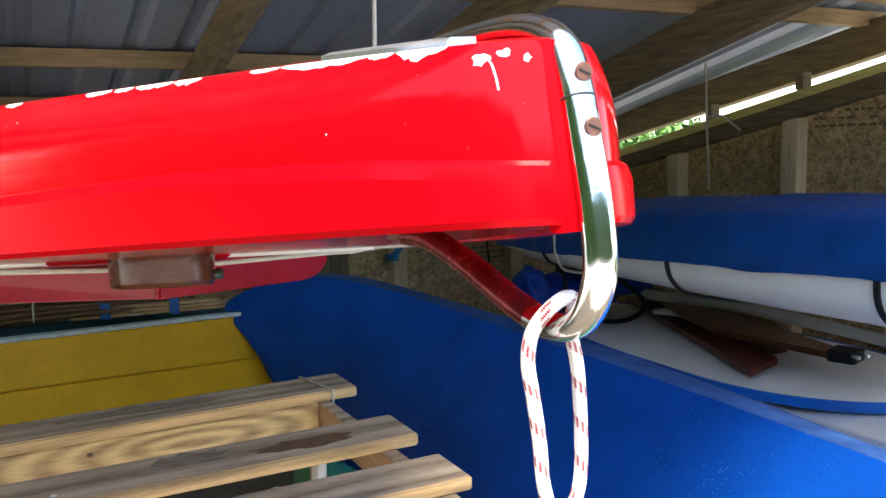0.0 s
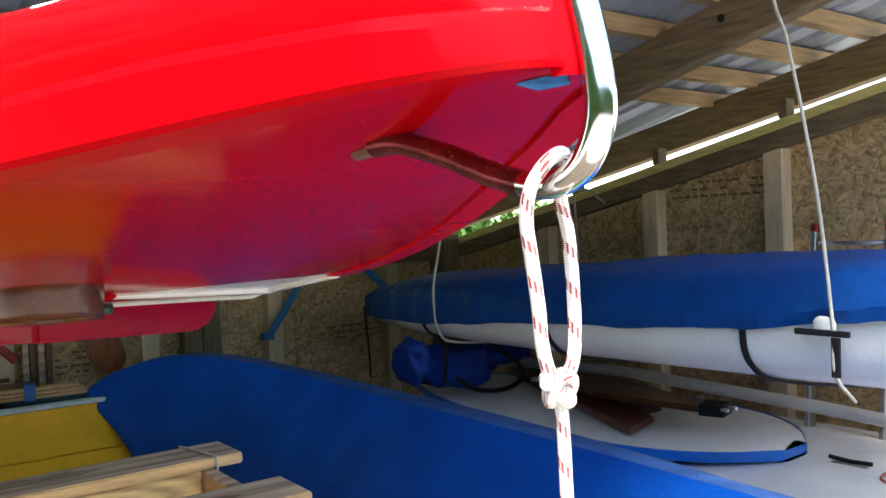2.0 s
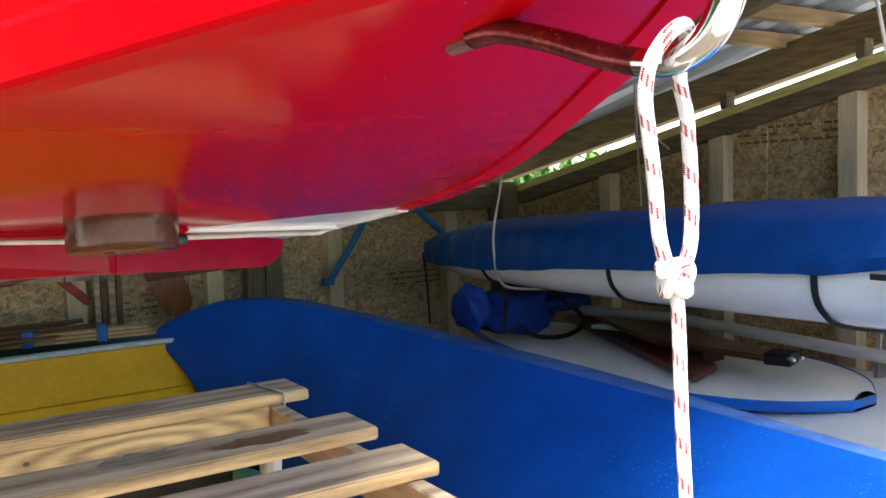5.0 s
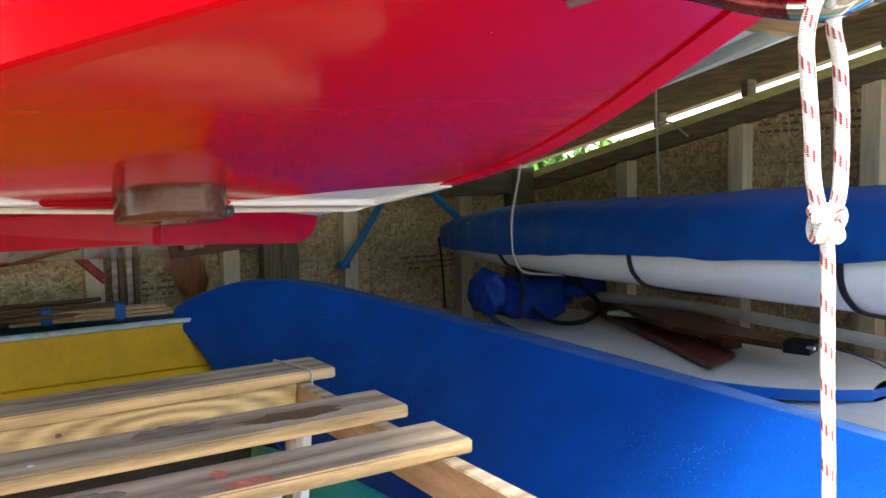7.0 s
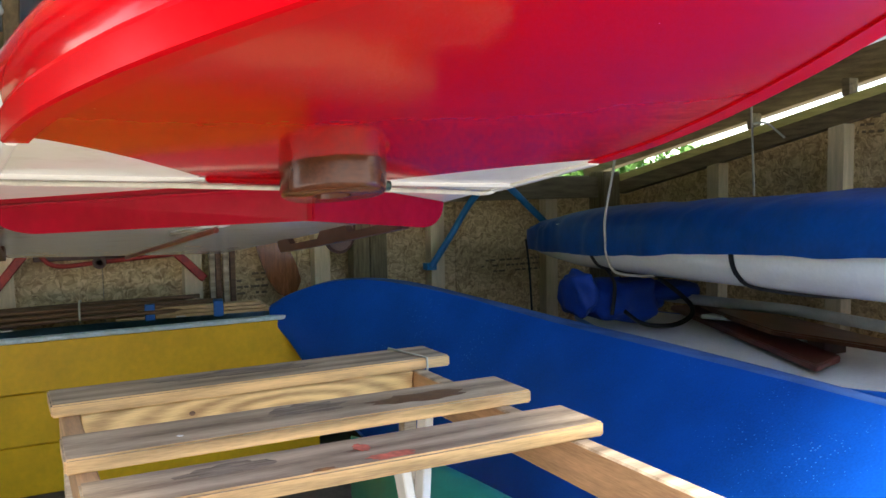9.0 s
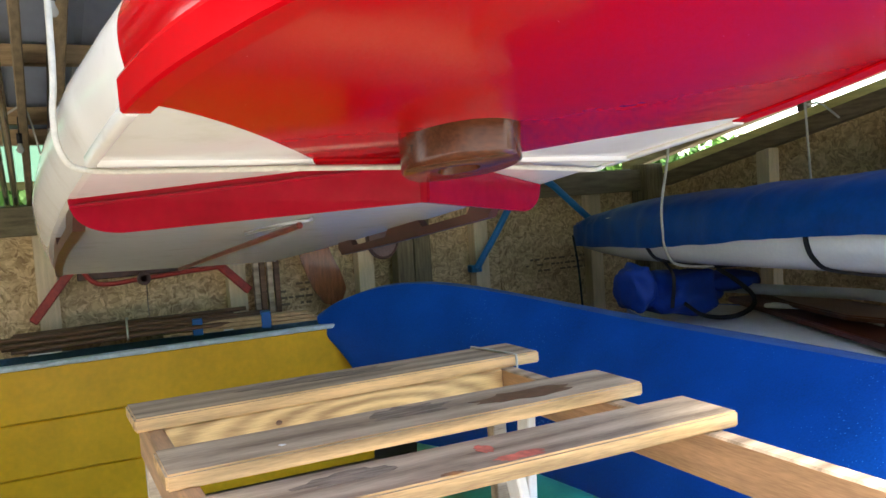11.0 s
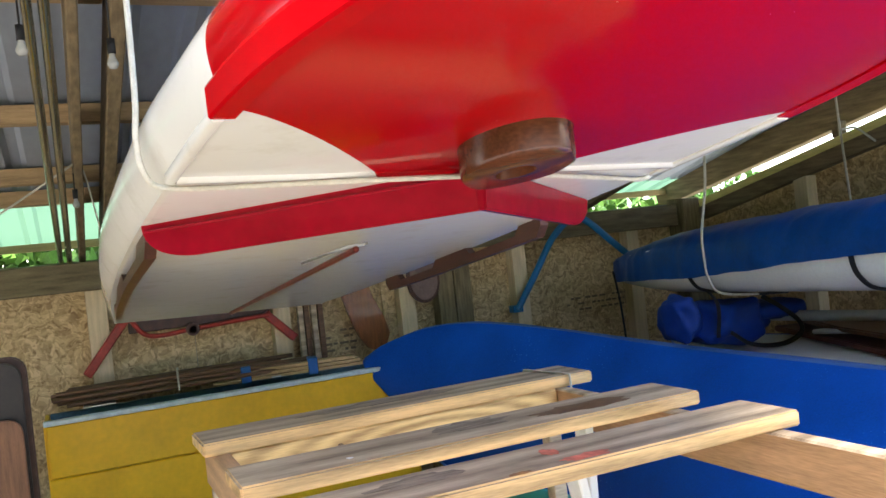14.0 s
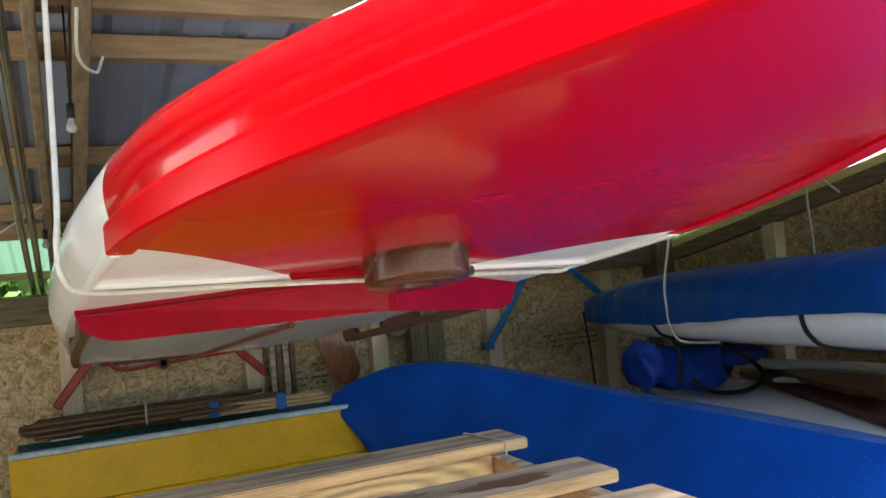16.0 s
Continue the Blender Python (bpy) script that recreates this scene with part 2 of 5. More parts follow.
PALE_BLUE = mat("pale_blue_paint", (0.62, 0.71, 0.72), 0.5, var=0.15, scale=14)
BLUE_TAPE = mat("blue_tape", (0.01, 0.12, 0.40), 0.5, var=0.1)
BRACE = mat("blue_brace_paint", (0.015, 0.17, 0.40), 0.3, var=0.12)
BLACK = mat("black_webbing", (0.012, 0.012, 0.014), 0.7, var=0.2)
CORD = mat("pale_cord", (0.50, 0.47, 0.39), 0.8, var=0.12, scale=60, fine=300, bump=0.4)
GREEN = mat("green_hull_paint", (0.012, 0.24, 0.18), 0.35, var=0.15)
DIRT = mat("packed_earth", (0.13, 0.105, 0.08), 0.95, var=0.3, scale=4, fine=40, bump=0.6)
LEAF = mat("leaf", (0.09, 0.20, 0.03), 0.5, var=0.3, scale=2)
# outside ground, made pale to bounce daylight up under the hung deck
GRASSM = mat("pale_bounce_ground", (0.50, 0.47, 0.42), 0.9, var=0.3, scale=2, bump=0.5)
GREYW = mat("grey_barn_board", (0.30, 0.28, 0.24), 0.8, var=0.2, stretch=(8, 8, 1))
GLASS = mat("bulb_glass", (0.34, 0.34, 0.32), 0.08, var=0.02)
INK = mat("black_stencil_ink", (0.19, 0.135, 0.08), 0.8, var=0.1)
REDINK = mat("red_spray_paint", (0.64, 0.17, 0.11), 0.7, var=0.25, scale=30)
STICK = mat("brown_sticks", (0.16, 0.085, 0.045), 0.6, var=0.3, scale=5, stretch=(2, 20, 20))
BAMBOO = mat("pale_battens", (0.52, 0.34, 0.17), 0.6, var=0.2, scale=5, stretch=(2, 20, 20))
SPAR = mat("dull_pale_metal", (0.62, 0.61, 0.58), 0.4, metal=0.3, var=0.08, scale=8)

# ---- builders ----
BASE = {}


def thing(name, loc, label, category, group="", kind=""):
    ob = new(name)
    ob.location = loc
    BASE[ob.name] = Vector(loc)
    ob.empty_display_size = 0.1
    return tagged(ob, label, category, group, kind)


def root_of(ob):
    while ob.parent:
        ob = ob.parent
    return ob


def part(name, bm, material, parent=None, label="", smooth=False, mats=()):
    me = bpy.data.meshes.new(name)
    if parent is not None:
        off = BASE[root_of(parent).name]
        for v in bm.verts:
            v.co -= off
    bm.normal_update()
    bm.to_mesh(me)
    bm.free()
    me.materials.append(material)
    for m in mats:
        me.materials.append(m)
    if smooth:
        for poly in me.polygons:
            poly.use_smooth = True
        me.set_sharp_from_angle(angle=radians(50))
    ob = new(name, me)
    if parent is not None:
        ob.parent = parent
    if label:
        tagged(ob, label)
    return ob


def solo(name, bm, material, label, category, group="", kind="", smooth=False):
    """A thing that is one mesh, with its origin at its base."""
    lo = [min(v.co[i] for v in bm.verts) for i in range(3)]
    hi = [max(v.co[i] for v in bm.verts) for i in range(3)]
    base = Vector(((lo[0] + hi[0]) / 2, (lo[1] + hi[1]) / 2, lo[2]))
    for v in bm.verts:
        v.co -= base
    ob = part(name, bm, material, None, "", smooth)
    ob.location = base
    BASE[ob.name] = base
    return tagged(ob, label, category, group, kind)


def box(x0, x1, y0, y1, z0, z1, bev=0.004, bm=None, turn=None, segs=1):
    bm = bm or bmesh.new()
    got = bmesh.ops.create_cube(bm, size=1.0)["verts"]
    m = Matrix.Translation(((x0 + x1) / 2, (y0 + y1) / 2, (z0 + z1) / 2))
    if turn is not None:
        m = m @ turn
    m = m @ Matrix.Diagonal((abs(x1 - x0), abs(y1 - y0), abs(z1 - z0), 1))
    bmesh.ops.transform(bm, matrix=m, verts=got)
    if bev:
        edges = list({e for v in got for e in v.link_edges})
        bmesh.ops.bevel(bm, geom=edges, offset=bev, segments=segs, affect="EDGES", clamp_overlap=True)
    return bm


def beam(a, b, wide, tall, bev=0.004, bm=None, up=(0, 0, 1)):
    """A squared bar from a to b."""
    a, b = Vector(a), Vector(b)
    d = (b - a).normalized()
    side = d.cross(Vector(up)).normalized()
    top = side.cross(d)
    bm = bm or bmesh.new()
    got = bmesh.ops.create_cube(bm, size=1.0)["verts"]
    r = Matrix((side, d, top)).transposed().to_4x4()
    m = Matrix.Translation((a + b) / 2) @ r @ Matrix.Diagonal((wide, (b - a).length, tall, 1))
    bmesh.ops.transform(bm, matrix=m, verts=got)
    if bev:
        edges = list({e for v in got for e in v.link_edges})
        bmesh.ops.bevel(bm, geom=edges, offset=bev, segments=1, affect="EDGES", clamp_overlap=True)
    return bm


def spline(pts, n):
    """n points along a smooth curve through pts."""
    p = np.array(pts, float)
    t = np.r_[0, np.cumsum(np.linalg.norm(np.diff(p, axis=0), axis=1) ** 0.5)]
    q = np.vstack([2 * p[0] - p[1], p, 2 * p[-1] - p[-2]])
    tt = np.r_[2 * t[0] - t[1], t, 2 * t[-1] - t[-2]]
    out = []
    for s in np.linspace(t[0], t[-1], n):
        i = min(max(np.searchsorted(t, s, side="right") - 1, 0), len(p) - 2)
        h = t[i + 1] - t[i]
        f = (s - t[i]) / h
        m0 = (q[i + 2] - q[i]) / (tt[i + 2] - tt[i]) * h
        m1 = (q[i + 3] - q[i + 1]) / (tt[i + 3] - tt[i + 1]) * h
        out.append((2 * f**3 - 3 * f**2 + 1) * q[i + 1] + (f**3 - 2 * f**2 + f) * m0 + (-2 * f**3 + 3 * f**2) * q[i + 2] + (f**3 - f**2) * m1)
    return [Vector(o) for o in out]


def tube(pts, r, sides=10, bm=None, r2=None, flat=None):
    """A round bar along pts, capped, with turns and length as its map. flat: (wide, thin) radii."""
    bm = bm or bmesh.new()
    uv = bm.loops.layers.uv.verify()
    pts = [Vector(p) for p in pts]
    n = len(pts)
    rings, along, nrm = [], [0.0], None
    for i, p in enumerate(pts):
        d = (pts[min(i + 1, n - 1)] - pts[max(i - 1, 0)]).normalized()
        if nrm is None:
            nrm = d.orthogonal().normalized() if abs(d.x) > 0.9 else Vector((1, 0, 0))
        nrm = (nrm - d * nrm.dot(d)).normalized()
        bi = d.cross(nrm)
        k = i / (n - 1)
        rad = r + ((r2 if r2 is not None else r) - r) * k
        ra, rb = (rad, rad) if flat is None else flat
        rings.append([bm.verts.new(p + nrm * ra * math.cos(2 * math.pi * j / sides) + bi * rb * math.sin(2 * math.pi * j / sides)) for j in range(sides)])
        if i:
            along.append(along[-1] + (p - pts[i - 1]).length)
    for i in range(n - 1):
        for j in range(sides):
            f = bm.faces.new((rings[i][j], rings[i][(j + 1) % sides], rings[i + 1][(j + 1) % sides], rings[i + 1][j]))
            f.smooth = True
            for lp, (a, b) in zip(f.loops, ((j, i), (j + 1, i), (j + 1, i + 1), (j, i + 1))):
                lp[uv].uv = (a / sides, along[b])
    bm.faces.new(rings[0][::-1])
    bm.faces.new(rings[-1])
    return bm


def loft(rows, closed=False, cap=False, bm=None):
    bm = bm or bmesh.new()
    vs = [[bm.verts.new(p) for p in row] for row in rows]
    m = len(rows[0])
    for i in range(len(vs) - 1):
        for j in range(m if closed else m - 1):
            k = (j + 1) % m
            try:
                bm.faces.new((vs[i][j], vs[i][k], vs[i + 1][k], vs[i + 1][j]))
            except ValueError:
                pass
    if cap:
        for row in (vs[0][::-1], vs[-1]):
            try:
                bm.faces.new(row)
            except ValueError:
                pass
    bmesh.ops.remove_doubles(bm, verts=bm.verts, dist=1e-5)
    bmesh.ops.recalc_face_normals(bm, faces=bm.faces)
    return bm


def plate(outline, thick, bm=None, bev=0.0):
    """A slab from a closed outline, thickened by the vector thick."""
    bm = bm or bmesh.new()
    thick = Vector(thick)
    a = [bm.verts.new(Vector(p)) for p in outline]
    b = [bm.verts.new(Vector(p) + thick) for p in outline]
    n = len(a)
    bm.faces.new(a)
    bm.faces.new(b[::-1])
    for i in range(n):
        bm.faces.new((a[i], b[i], b[(i + 1) % n], a[(i + 1) % n]))
    bmesh.ops.recalc_face_normals(bm, faces=bm.faces)
    if bev:
        bmesh.ops.bevel(bm, geom=list(bm.edges), offset=bev, segments=2, affect="EDGES", clamp_overlap=True)
    return bm


# ---- the shed ----
FLOOR = -0.1


def roof_z(y, under=0.0):
    return 1.90 + 0.234 * (6.31 - y) - under


bm = bmesh.new()
for x0, x1, n in ((-400, 400, 40),):
    vs = [[bm.verts.new((x0 + (x1 - x0) * i / n, x0 + (x1 - x0) * j / n, FLOOR)) for i in range(n + 1)] for j in range(n + 1)]
    for j in range(n):
        for i in range(n):
            bm.faces.new((vs[j][i], vs[j][i + 1], vs[j + 1][i + 1], vs[j + 1][i]))
tagged(part("ground", bm, GRASSM), "ground round the shed, made pale to bounce light", "ground", kind="structure")
tagged(part("floor", box(-3.1, 4.55, 0.2, 6.55, FLOOR, FLOOR + 0.02, 0), DIRT), "packed brown earth floor of the boat shed", "floor", kind="structure")

BW, RW = 6.40, 4.40
wall_back = thing("wall_back", (1, BW, FLOOR), "oriented strand board wall with pale studs under a dark beam", "wall", kind="structure")
part("siding", box(-3.1, RW + 0.16, BW + 0.115, BW + 0.14, FLOOR, 1.57, 0), GREYW, wall_back)
x = -3.08
while x < RW + 0.1:
    x2 = min(x + 1.22, RW + 0.13)
    part("osb_panel", box(x + 0.002, x2 - 0.002, BW + 0.096, BW + 0.112, FLOOR, 1.56, 0.001), OSB, wall_back)
    x = x2
for x in (-2.2, -1.1, 0.045, 1.10, 1.95, 2.825, 3.82):
    part("stud", box(x - 0.055, x + 0.055, BW, BW + 0.094, FLOOR, 1.392, 0.003), STUD, wall_back)
part("beam", box(-3.1, 4.24, BW - 0.04, BW + 0.06, 1.395, 1.56, 0.006), TREATED, wall_back)
for a, b in ((2.15, 2.27), (2.275, 2.40)):
    part("post", box(a, b, BW - 0.06, BW + 0.05, FLOOR, 1.393, 0.006), POST, wall_back)
part("corner_post", box(4.245, 4.41, BW - 0.10, BW + 0.09, FLOOR, 1.60, 0.006), POST, wall_back)

wall_right = thing("wall_right", (RW, 3, FLOOR), "oriented strand board side wall with studs and a sloping plate", "wall", kind="structure")


def side_top(y):
    return 1.625 + 0.208 * (5.31 - y)


y = 6.5
while y > 2.25:
    y2 = max(y - 1.22, 2.2)
    bm = plate([(RW + 0.096, y - 0.002, FLOOR), (RW + 0.096, y2 + 0.002, FLOOR), (RW + 0.096, y2 + 0.002, side_top(y2) + 0.05), (RW + 0.096, y - 0.002, side_top(y) + 0.05)], (0.016, 0, 0))
    part("osb_panel", bm, OSB, wall_right)
    y = y2
for y in (5.31, 4.35, 3.51, 2.65):
    part("stud", box(RW, RW + 0.094, y - 0.055, y + 0.055, FLOOR, side_top(y) + 0.01, 0.003), STUD, wall_right)
part("sloping_plate", beam((RW + 0.03, 6.3, side_top(6.3) + 0.05), (RW + 0.03, 2.2, side_top(2.2) + 0.05), 0.07, 0.098), TREATED_Y, wall_right)
part("ledger", beam((RW + 0.05, 6.3, side_top(6.3) + 0.128), (RW + 0.05, 2.2, side_top(2.2) + 0.128), 0.10, 0.054), LIT_LEDGER, wall_right, "pine ledger board with yellow sunlight put into its colour")
for y in (5.0, 4.3, 3.45, 2.65):
    part("spacer", box(RW + 0.01, RW + 0.09, y - 0.025, y + 0.025, side_top(y) + 0.157, side_top(y) + 0.26, 0.003), TREATED_Y, wall_right)
# unseen wall added on the left, cut short so daylight reaches the back
tagged(part("wall_left", box(-3.2, -3.1, 5.5, 6.6, FLOOR, 2.05, 0), GREYW), "plain grey side wall out of view, added to close the shed", "wall", kind="structure")

# roof sheet, ribbed along the fall
rows = []
prof = []
x = -3.4
while x < 5.0:
    prof += [(x, 0), (x + 0.13, 0), (x + 0.155, 0.022), (x + 0.20, 0.022), (x + 0.225, 0)]
    x += 0.228
for yy in (1.35, 6.22):
    rows.append([(px, yy, roof_z(yy) + pz) for px, pz in prof])
bm = loft(rows)
EAST = [q for q in prof if q[0] >= 2.4]
loft([[(px, yy, roof_z(yy) + pz) for px, pz in EAST] for yy in (6.22, 6.80)], bm=bm)
bmesh.ops.solidify(bm, geom=list(bm.faces), thickness=0.002)
tagged(part("ceiling", bm, ROOFM), "ribbed galvanised metal roof sheet seen from below", "roof", kind="structure")


def GR(y):
    """Top of the gable rafter outside the side wall."""
    return 1.914 + 0.195 * (6.31 - y)


RAFT = [(0.0, 0.035, 0.20), (0.13, 0.05, 0.18), (1.14, 0.06, 0.18), (2.18, 0.06, 0.20), (3.40, 0.09, 0.20), (-1.1, 0.06, 0.2), (-2.1, 0.06, 0.2)]
for x, w, h in RAFT:
    bm = beam((x, 6.7, roof_z(6.7) - 0.093 - h / 2), (x, 1.4, roof_z(1.4) - 0.093 - h / 2), w, h, 0.005)
    tagged(part("rafter", bm, TREATED_Y), "brown treated timber rafter under the metal roof", "rafter", "rafters", "structure")
bm = beam((4.70, 7.12, GR(7.12) - 0.1), (4.70, 1.05, GR(1.05) - 0.1), 0.09, 0.2, 0.005)
tagged(part("rafter", bm, TREATED_Y), "brown treated timber rafter beside the wall plate", "rafter", "rafters", "structure")
bm = bmesh.new()
bmesh.ops.create_cone(bm, cap_ends=True, segments=12, radius1=0.017, radius2=0.017, depth=0.004, matrix=Matrix.Translation((3.353, 3.08, roof_z(3.08) - 0.17)) @ pose(0, 0, 0, 0, 90, 0))
tagged(part("bolt_hole", bm, BLACK), "dark bolt hole in a rafter", "bolt hole", kind="structure")
for y in (1.45, 1.9, 2.5, 3.12, 3.455, 3.78, 4.08, 5.03, 5.74, 6.06):
    bm = box(-3.3, 5.0 if y < 4.5 else 3.40, y - 0.035, y + 0.035, roof_z(y) - 0.092, roof_z(y) - 0.012, 0.003)
    tagged(part("purlin", bm, PURLIN), "pale pine purlin under the metal roof", "purlin", "purlins", "structure")

# ---- hung sailing boat, deck down ----
SLOPE, LEAN = -0.1215, -0.033


def deck_z(x, y):
    return 1.5805 + SLOPE * (y - 2.15) + LEAN * (x - 0.514)


HALF = [(1.186, 0.008), (1.19, 0.018), (1.20, 0.03), (1.215, 0.042), (1.25, 0.066), (1.30, 0.096), (1.40, 0.150), (1.50, 0.203), (1.60, 0.256), (1.80, 0.344), (2.0, 0.408), (2.15, 0.432), (2.5, 0.458), (2.9, 0.48), (3.4, 0.495), (3.9, 0.495), (4.4, 0.48), (4.97, 0.45)]
TALL = [(1.186, 0.068), (1.3, 0.078), (1.6, 0.10), (2.0, 0.125), (2.6, 0.15), (3.5, 0.15), (4.97, 0.12)]


ROOT = np.linspace(0, math.sqrt(4.97 - 1.186), 400)
RAW = np.interp(ROOT**2 + 1.186, *zip(*HALF))
KERN = np.exp(-np.linspace(-2.2, 2.2, 45) ** 2)
RAW = np.convolve(np.r_[2 * RAW[0] - RAW[22:0:-1], RAW, 2 * RAW[-1] - RAW[-2:-24:-1]], KERN / KERN.sum(), "valid")
FAIR = list(zip(ROOT**2 + 1.186, np.maximum(RAW, 0.006)))


def half(y):
    return float(np.interp(y, *zip(*FAIR)))


def tall(y):
    return float(np.interp(y, *zip(*TALL)))


def axis_x(y):
    return 0.520


def hull_pt(u, y, h):
    """u: across in metres from the middle; h: up from the deck's edge."""
    x = axis_x(y) + u
    rake = 0.2 * max(0, h) * max(0, 1 - (y - 1.186) / 0.12)
    return Vector((x, y + rake, deck_z(x, y) + h))


STATIONS = sorted(set([y for y, _ in HALF] + list(np.linspace(1.187, 1.5, 50)) + list(np.linspace(1.5, 4.97, 60))))
CAMBER = 0.001
boat = thing("sailing_dinghy", (0.53, 3.0, 1.5), "red and white wooden sailing dinghy hung deck down from the rafters", "boat")


def camber(f, y):
    return -CAMBER * (1 - f * f) * min(1, half(y) / 0.4)


rows = []
for y in STATIONS:
    b = half(y) - 0.012 * min(1, half(y) / 0.1)
    rows.append([hull_pt(f * b, y, camber(f, y)) for f in np.linspace(-1, 1, 25)])
part("deck", loft(rows), PAINT, boat, "glossy deck, red forward and white aft", smooth=True)
for side in (-1, 1):
    rows = []
    for y in STATIONS:
        b, t = half(y), tall(y)
        r = min(1, b / 0.1)
        sec = [(-0.012, 0.0), (-0.002, 0.002), (0.0, 0.008)]
        swell = float(np.interp(y, (1.7, 2.1, 2.45, 3.3, 4.97), (0.004, 0.011, 0.026, 0.032, 0.012)))
        sec += [(swell * math.sin(math.pi * k / 18) - 0.02 * max(0, (k - 8) / 10) ** 3, 0.008 + (t - 0.008) * k / 18) for k in range(1, 19)]
        rows.append([hull_pt(side * (b + o * r), y, h) for o, h in sec])
    part("side_panel", loft(rows), PAINT, boat, "glossy painted side panel", smooth=True)
rows = []
for y in STATIONS:
    b, t = half(y), tall(y)
    r = min(1, b / 0.1)
    rows.append([hull_pt(f * (b - 0.02 * r), y, t + 0.05 * (1 - abs(f) ** 1.5) * min(1, b / 0.4)) for f in np.linspace(-1, 1, 13)])
part("bottom", loft(rows), PAINT, boat, "painted bottom, turned up to the roof", smooth=True)
b, t = half(4.97), tall(4.97)
part("transom", plate([hull_pt(-b, 4.97, 0), hull_pt(b, 4.97, 0), hull_pt(b - 0.02, 4.97, t), hull_pt(0, 4.97, t + 0.05), hull_pt(-b + 0.02, 4.97, t)], (0, 0.018, 0)), PAINT, boat)
# rubbing strakes on the fore part
RAIL_Y = [y for y in STATIONS if y < 2.15] + [2.158]
for side in (-1, 1):
    rows = []
    for y in RAIL_Y:
        b = half(y)
        r = min(1, b / 0.06)
        top = float(np.interp(y, (1.186, 1.24, 1.34, 1.7, 2.15), (0.0215, 0.028, 0.0345, 0.038, 0.040)))
        rows.append([hull_pt(side * (b + o * r), y, h) for o, h in ((-0.020, -0.0025), (0.007, -0.003), (0.010, 0.0), (0.0105, top - 0.008), (0.0075, top - 0.002), (0.001, top), (-0.02, top - 0.004))])
    strake = part("rubbing_strake", loft(rows, closed=True, cap=True), RED_PAINT, boat, "red rubbing strake", smooth=True)
    strake.data.set_sharp_from_angle(angle=radians(15))
# chrome bow band that loops below the deck
band = [(0.5205, 1.335, 1.773), (0.5205, 1.270, 1.7755), (0.5205, 1.228, 1.774), (0.5205, 1.204, 1.766), (0.5205, 1.1945, 1.751), (0.5205, 1.1875, 1.728), (0.5205, 1.180, 1.697), (0.5205, 1.1785, 1.674), (0.5205, 1.189, 1.656), (0.5205, 1.210, 1.6495), (0.520, 1.240, 1.6555), (0.518, 1.277, 1.6685), (0.515, 1.312, 1.678), (0.5125, 1.332, 1.6785)]
rod = spline(band, 90)
turn = next(i for i, p in enumerate(rod) if p.y > 1.222 and p.z < 1.70)
part("bow_handle", tube(rod[:turn + 1], 0.006, 24, flat=(0.0072, 0.0060)), CHROME, boat, "chrome half-round bow handle", smooth=True)
# rear leg: dark red reflection of the deck painted as the metal's colour
part("handle_leg", tube(rod[turn:], 0.006, 24, flat=(0.0072, 0.0060)), mat("chrome_red_reflection", (0.20, 0.035, 0.035), 0.25, metal=0.7, var=0.3, scale=60, fine=300, bump=0.1), boat, "rear leg of the bow handle, deck's red reflection put into its colour", smooth=True)
for sy, sz in ((1.1935, 1.7525), (1.1875, 1.7315)):
    bm = bmesh.new()
    bmesh.ops.create_cone(bm, cap_ends=True, segments=16, radius1=0.0040, radius2=0.0036, depth=0.001, matrix=Matrix.Translation((0.5205, sy - 0.0057, sz)) @ pose(0, 0, 0, 90, 0, 0).to_3x3().to_4x4())
    sc = part("screw", bm, COPPER, boat, "dull copper slotted screw")
    part("slot", box(0.5177, 0.5233, sy - 0.0065, sy - 0.0061, sz - 0.0004, sz + 0.0004, 0, turn=pose(0, 0, 0, 0, 20, 0)), BLACK, sc)
rows = []
for h in np.linspace(0, 1, 9):
    t0 = tall(1.186) * h
    rows.append([hull_pt(0.0135 * math.sin(a), 1.191 - 0.008 * math.cos(a) + 0.004 * max(0, h - 0.75), t0 - 0.006 * (1 - h)) for a in np.linspace(-1.57, 1.57, 9)])
part("stem", loft(rows), RED_PAINT, boat, "red stem behind the chrome band", smooth=True)
rows = []
for y in STATIONS:
    if 1.215 < y < 1.285:
        b, t = half(y), tall(y)
        r = min(1, b / 0.1)
        rows.append([hull_pt(-(b + o * r), y, t + h) for o, h in ((-0.019, -0.001), (-0.019, 0.002), (-0.024, 0.004), (-0.05, 0.005), (-0.05, 0.0))])
part("edge_trim", loft(rows, closed=True, cap=True), ALU, boat, "thin grey metal edge trim", smooth=True)
part("band_joint", tube([(0.5205, 1.1921, 1.7430), (0.5205, 1.19185, 1.7422)], 0.006, 24, flat=(0.0074, 0.0066)), BLACK, boat)


def on_side(y, h, out=0.0006):
    """A place on the near side panel, h of the way up."""
    t, b = tall(y), half(y)
    r = min(1, b / 0.1)
    o = 0.004 * math.sin(math.pi * h) - 0.02 * max(0, (h - 8 / 18) * 1.8) ** 3
    return hull_pt(-(b + o * r + out), y, t * h)


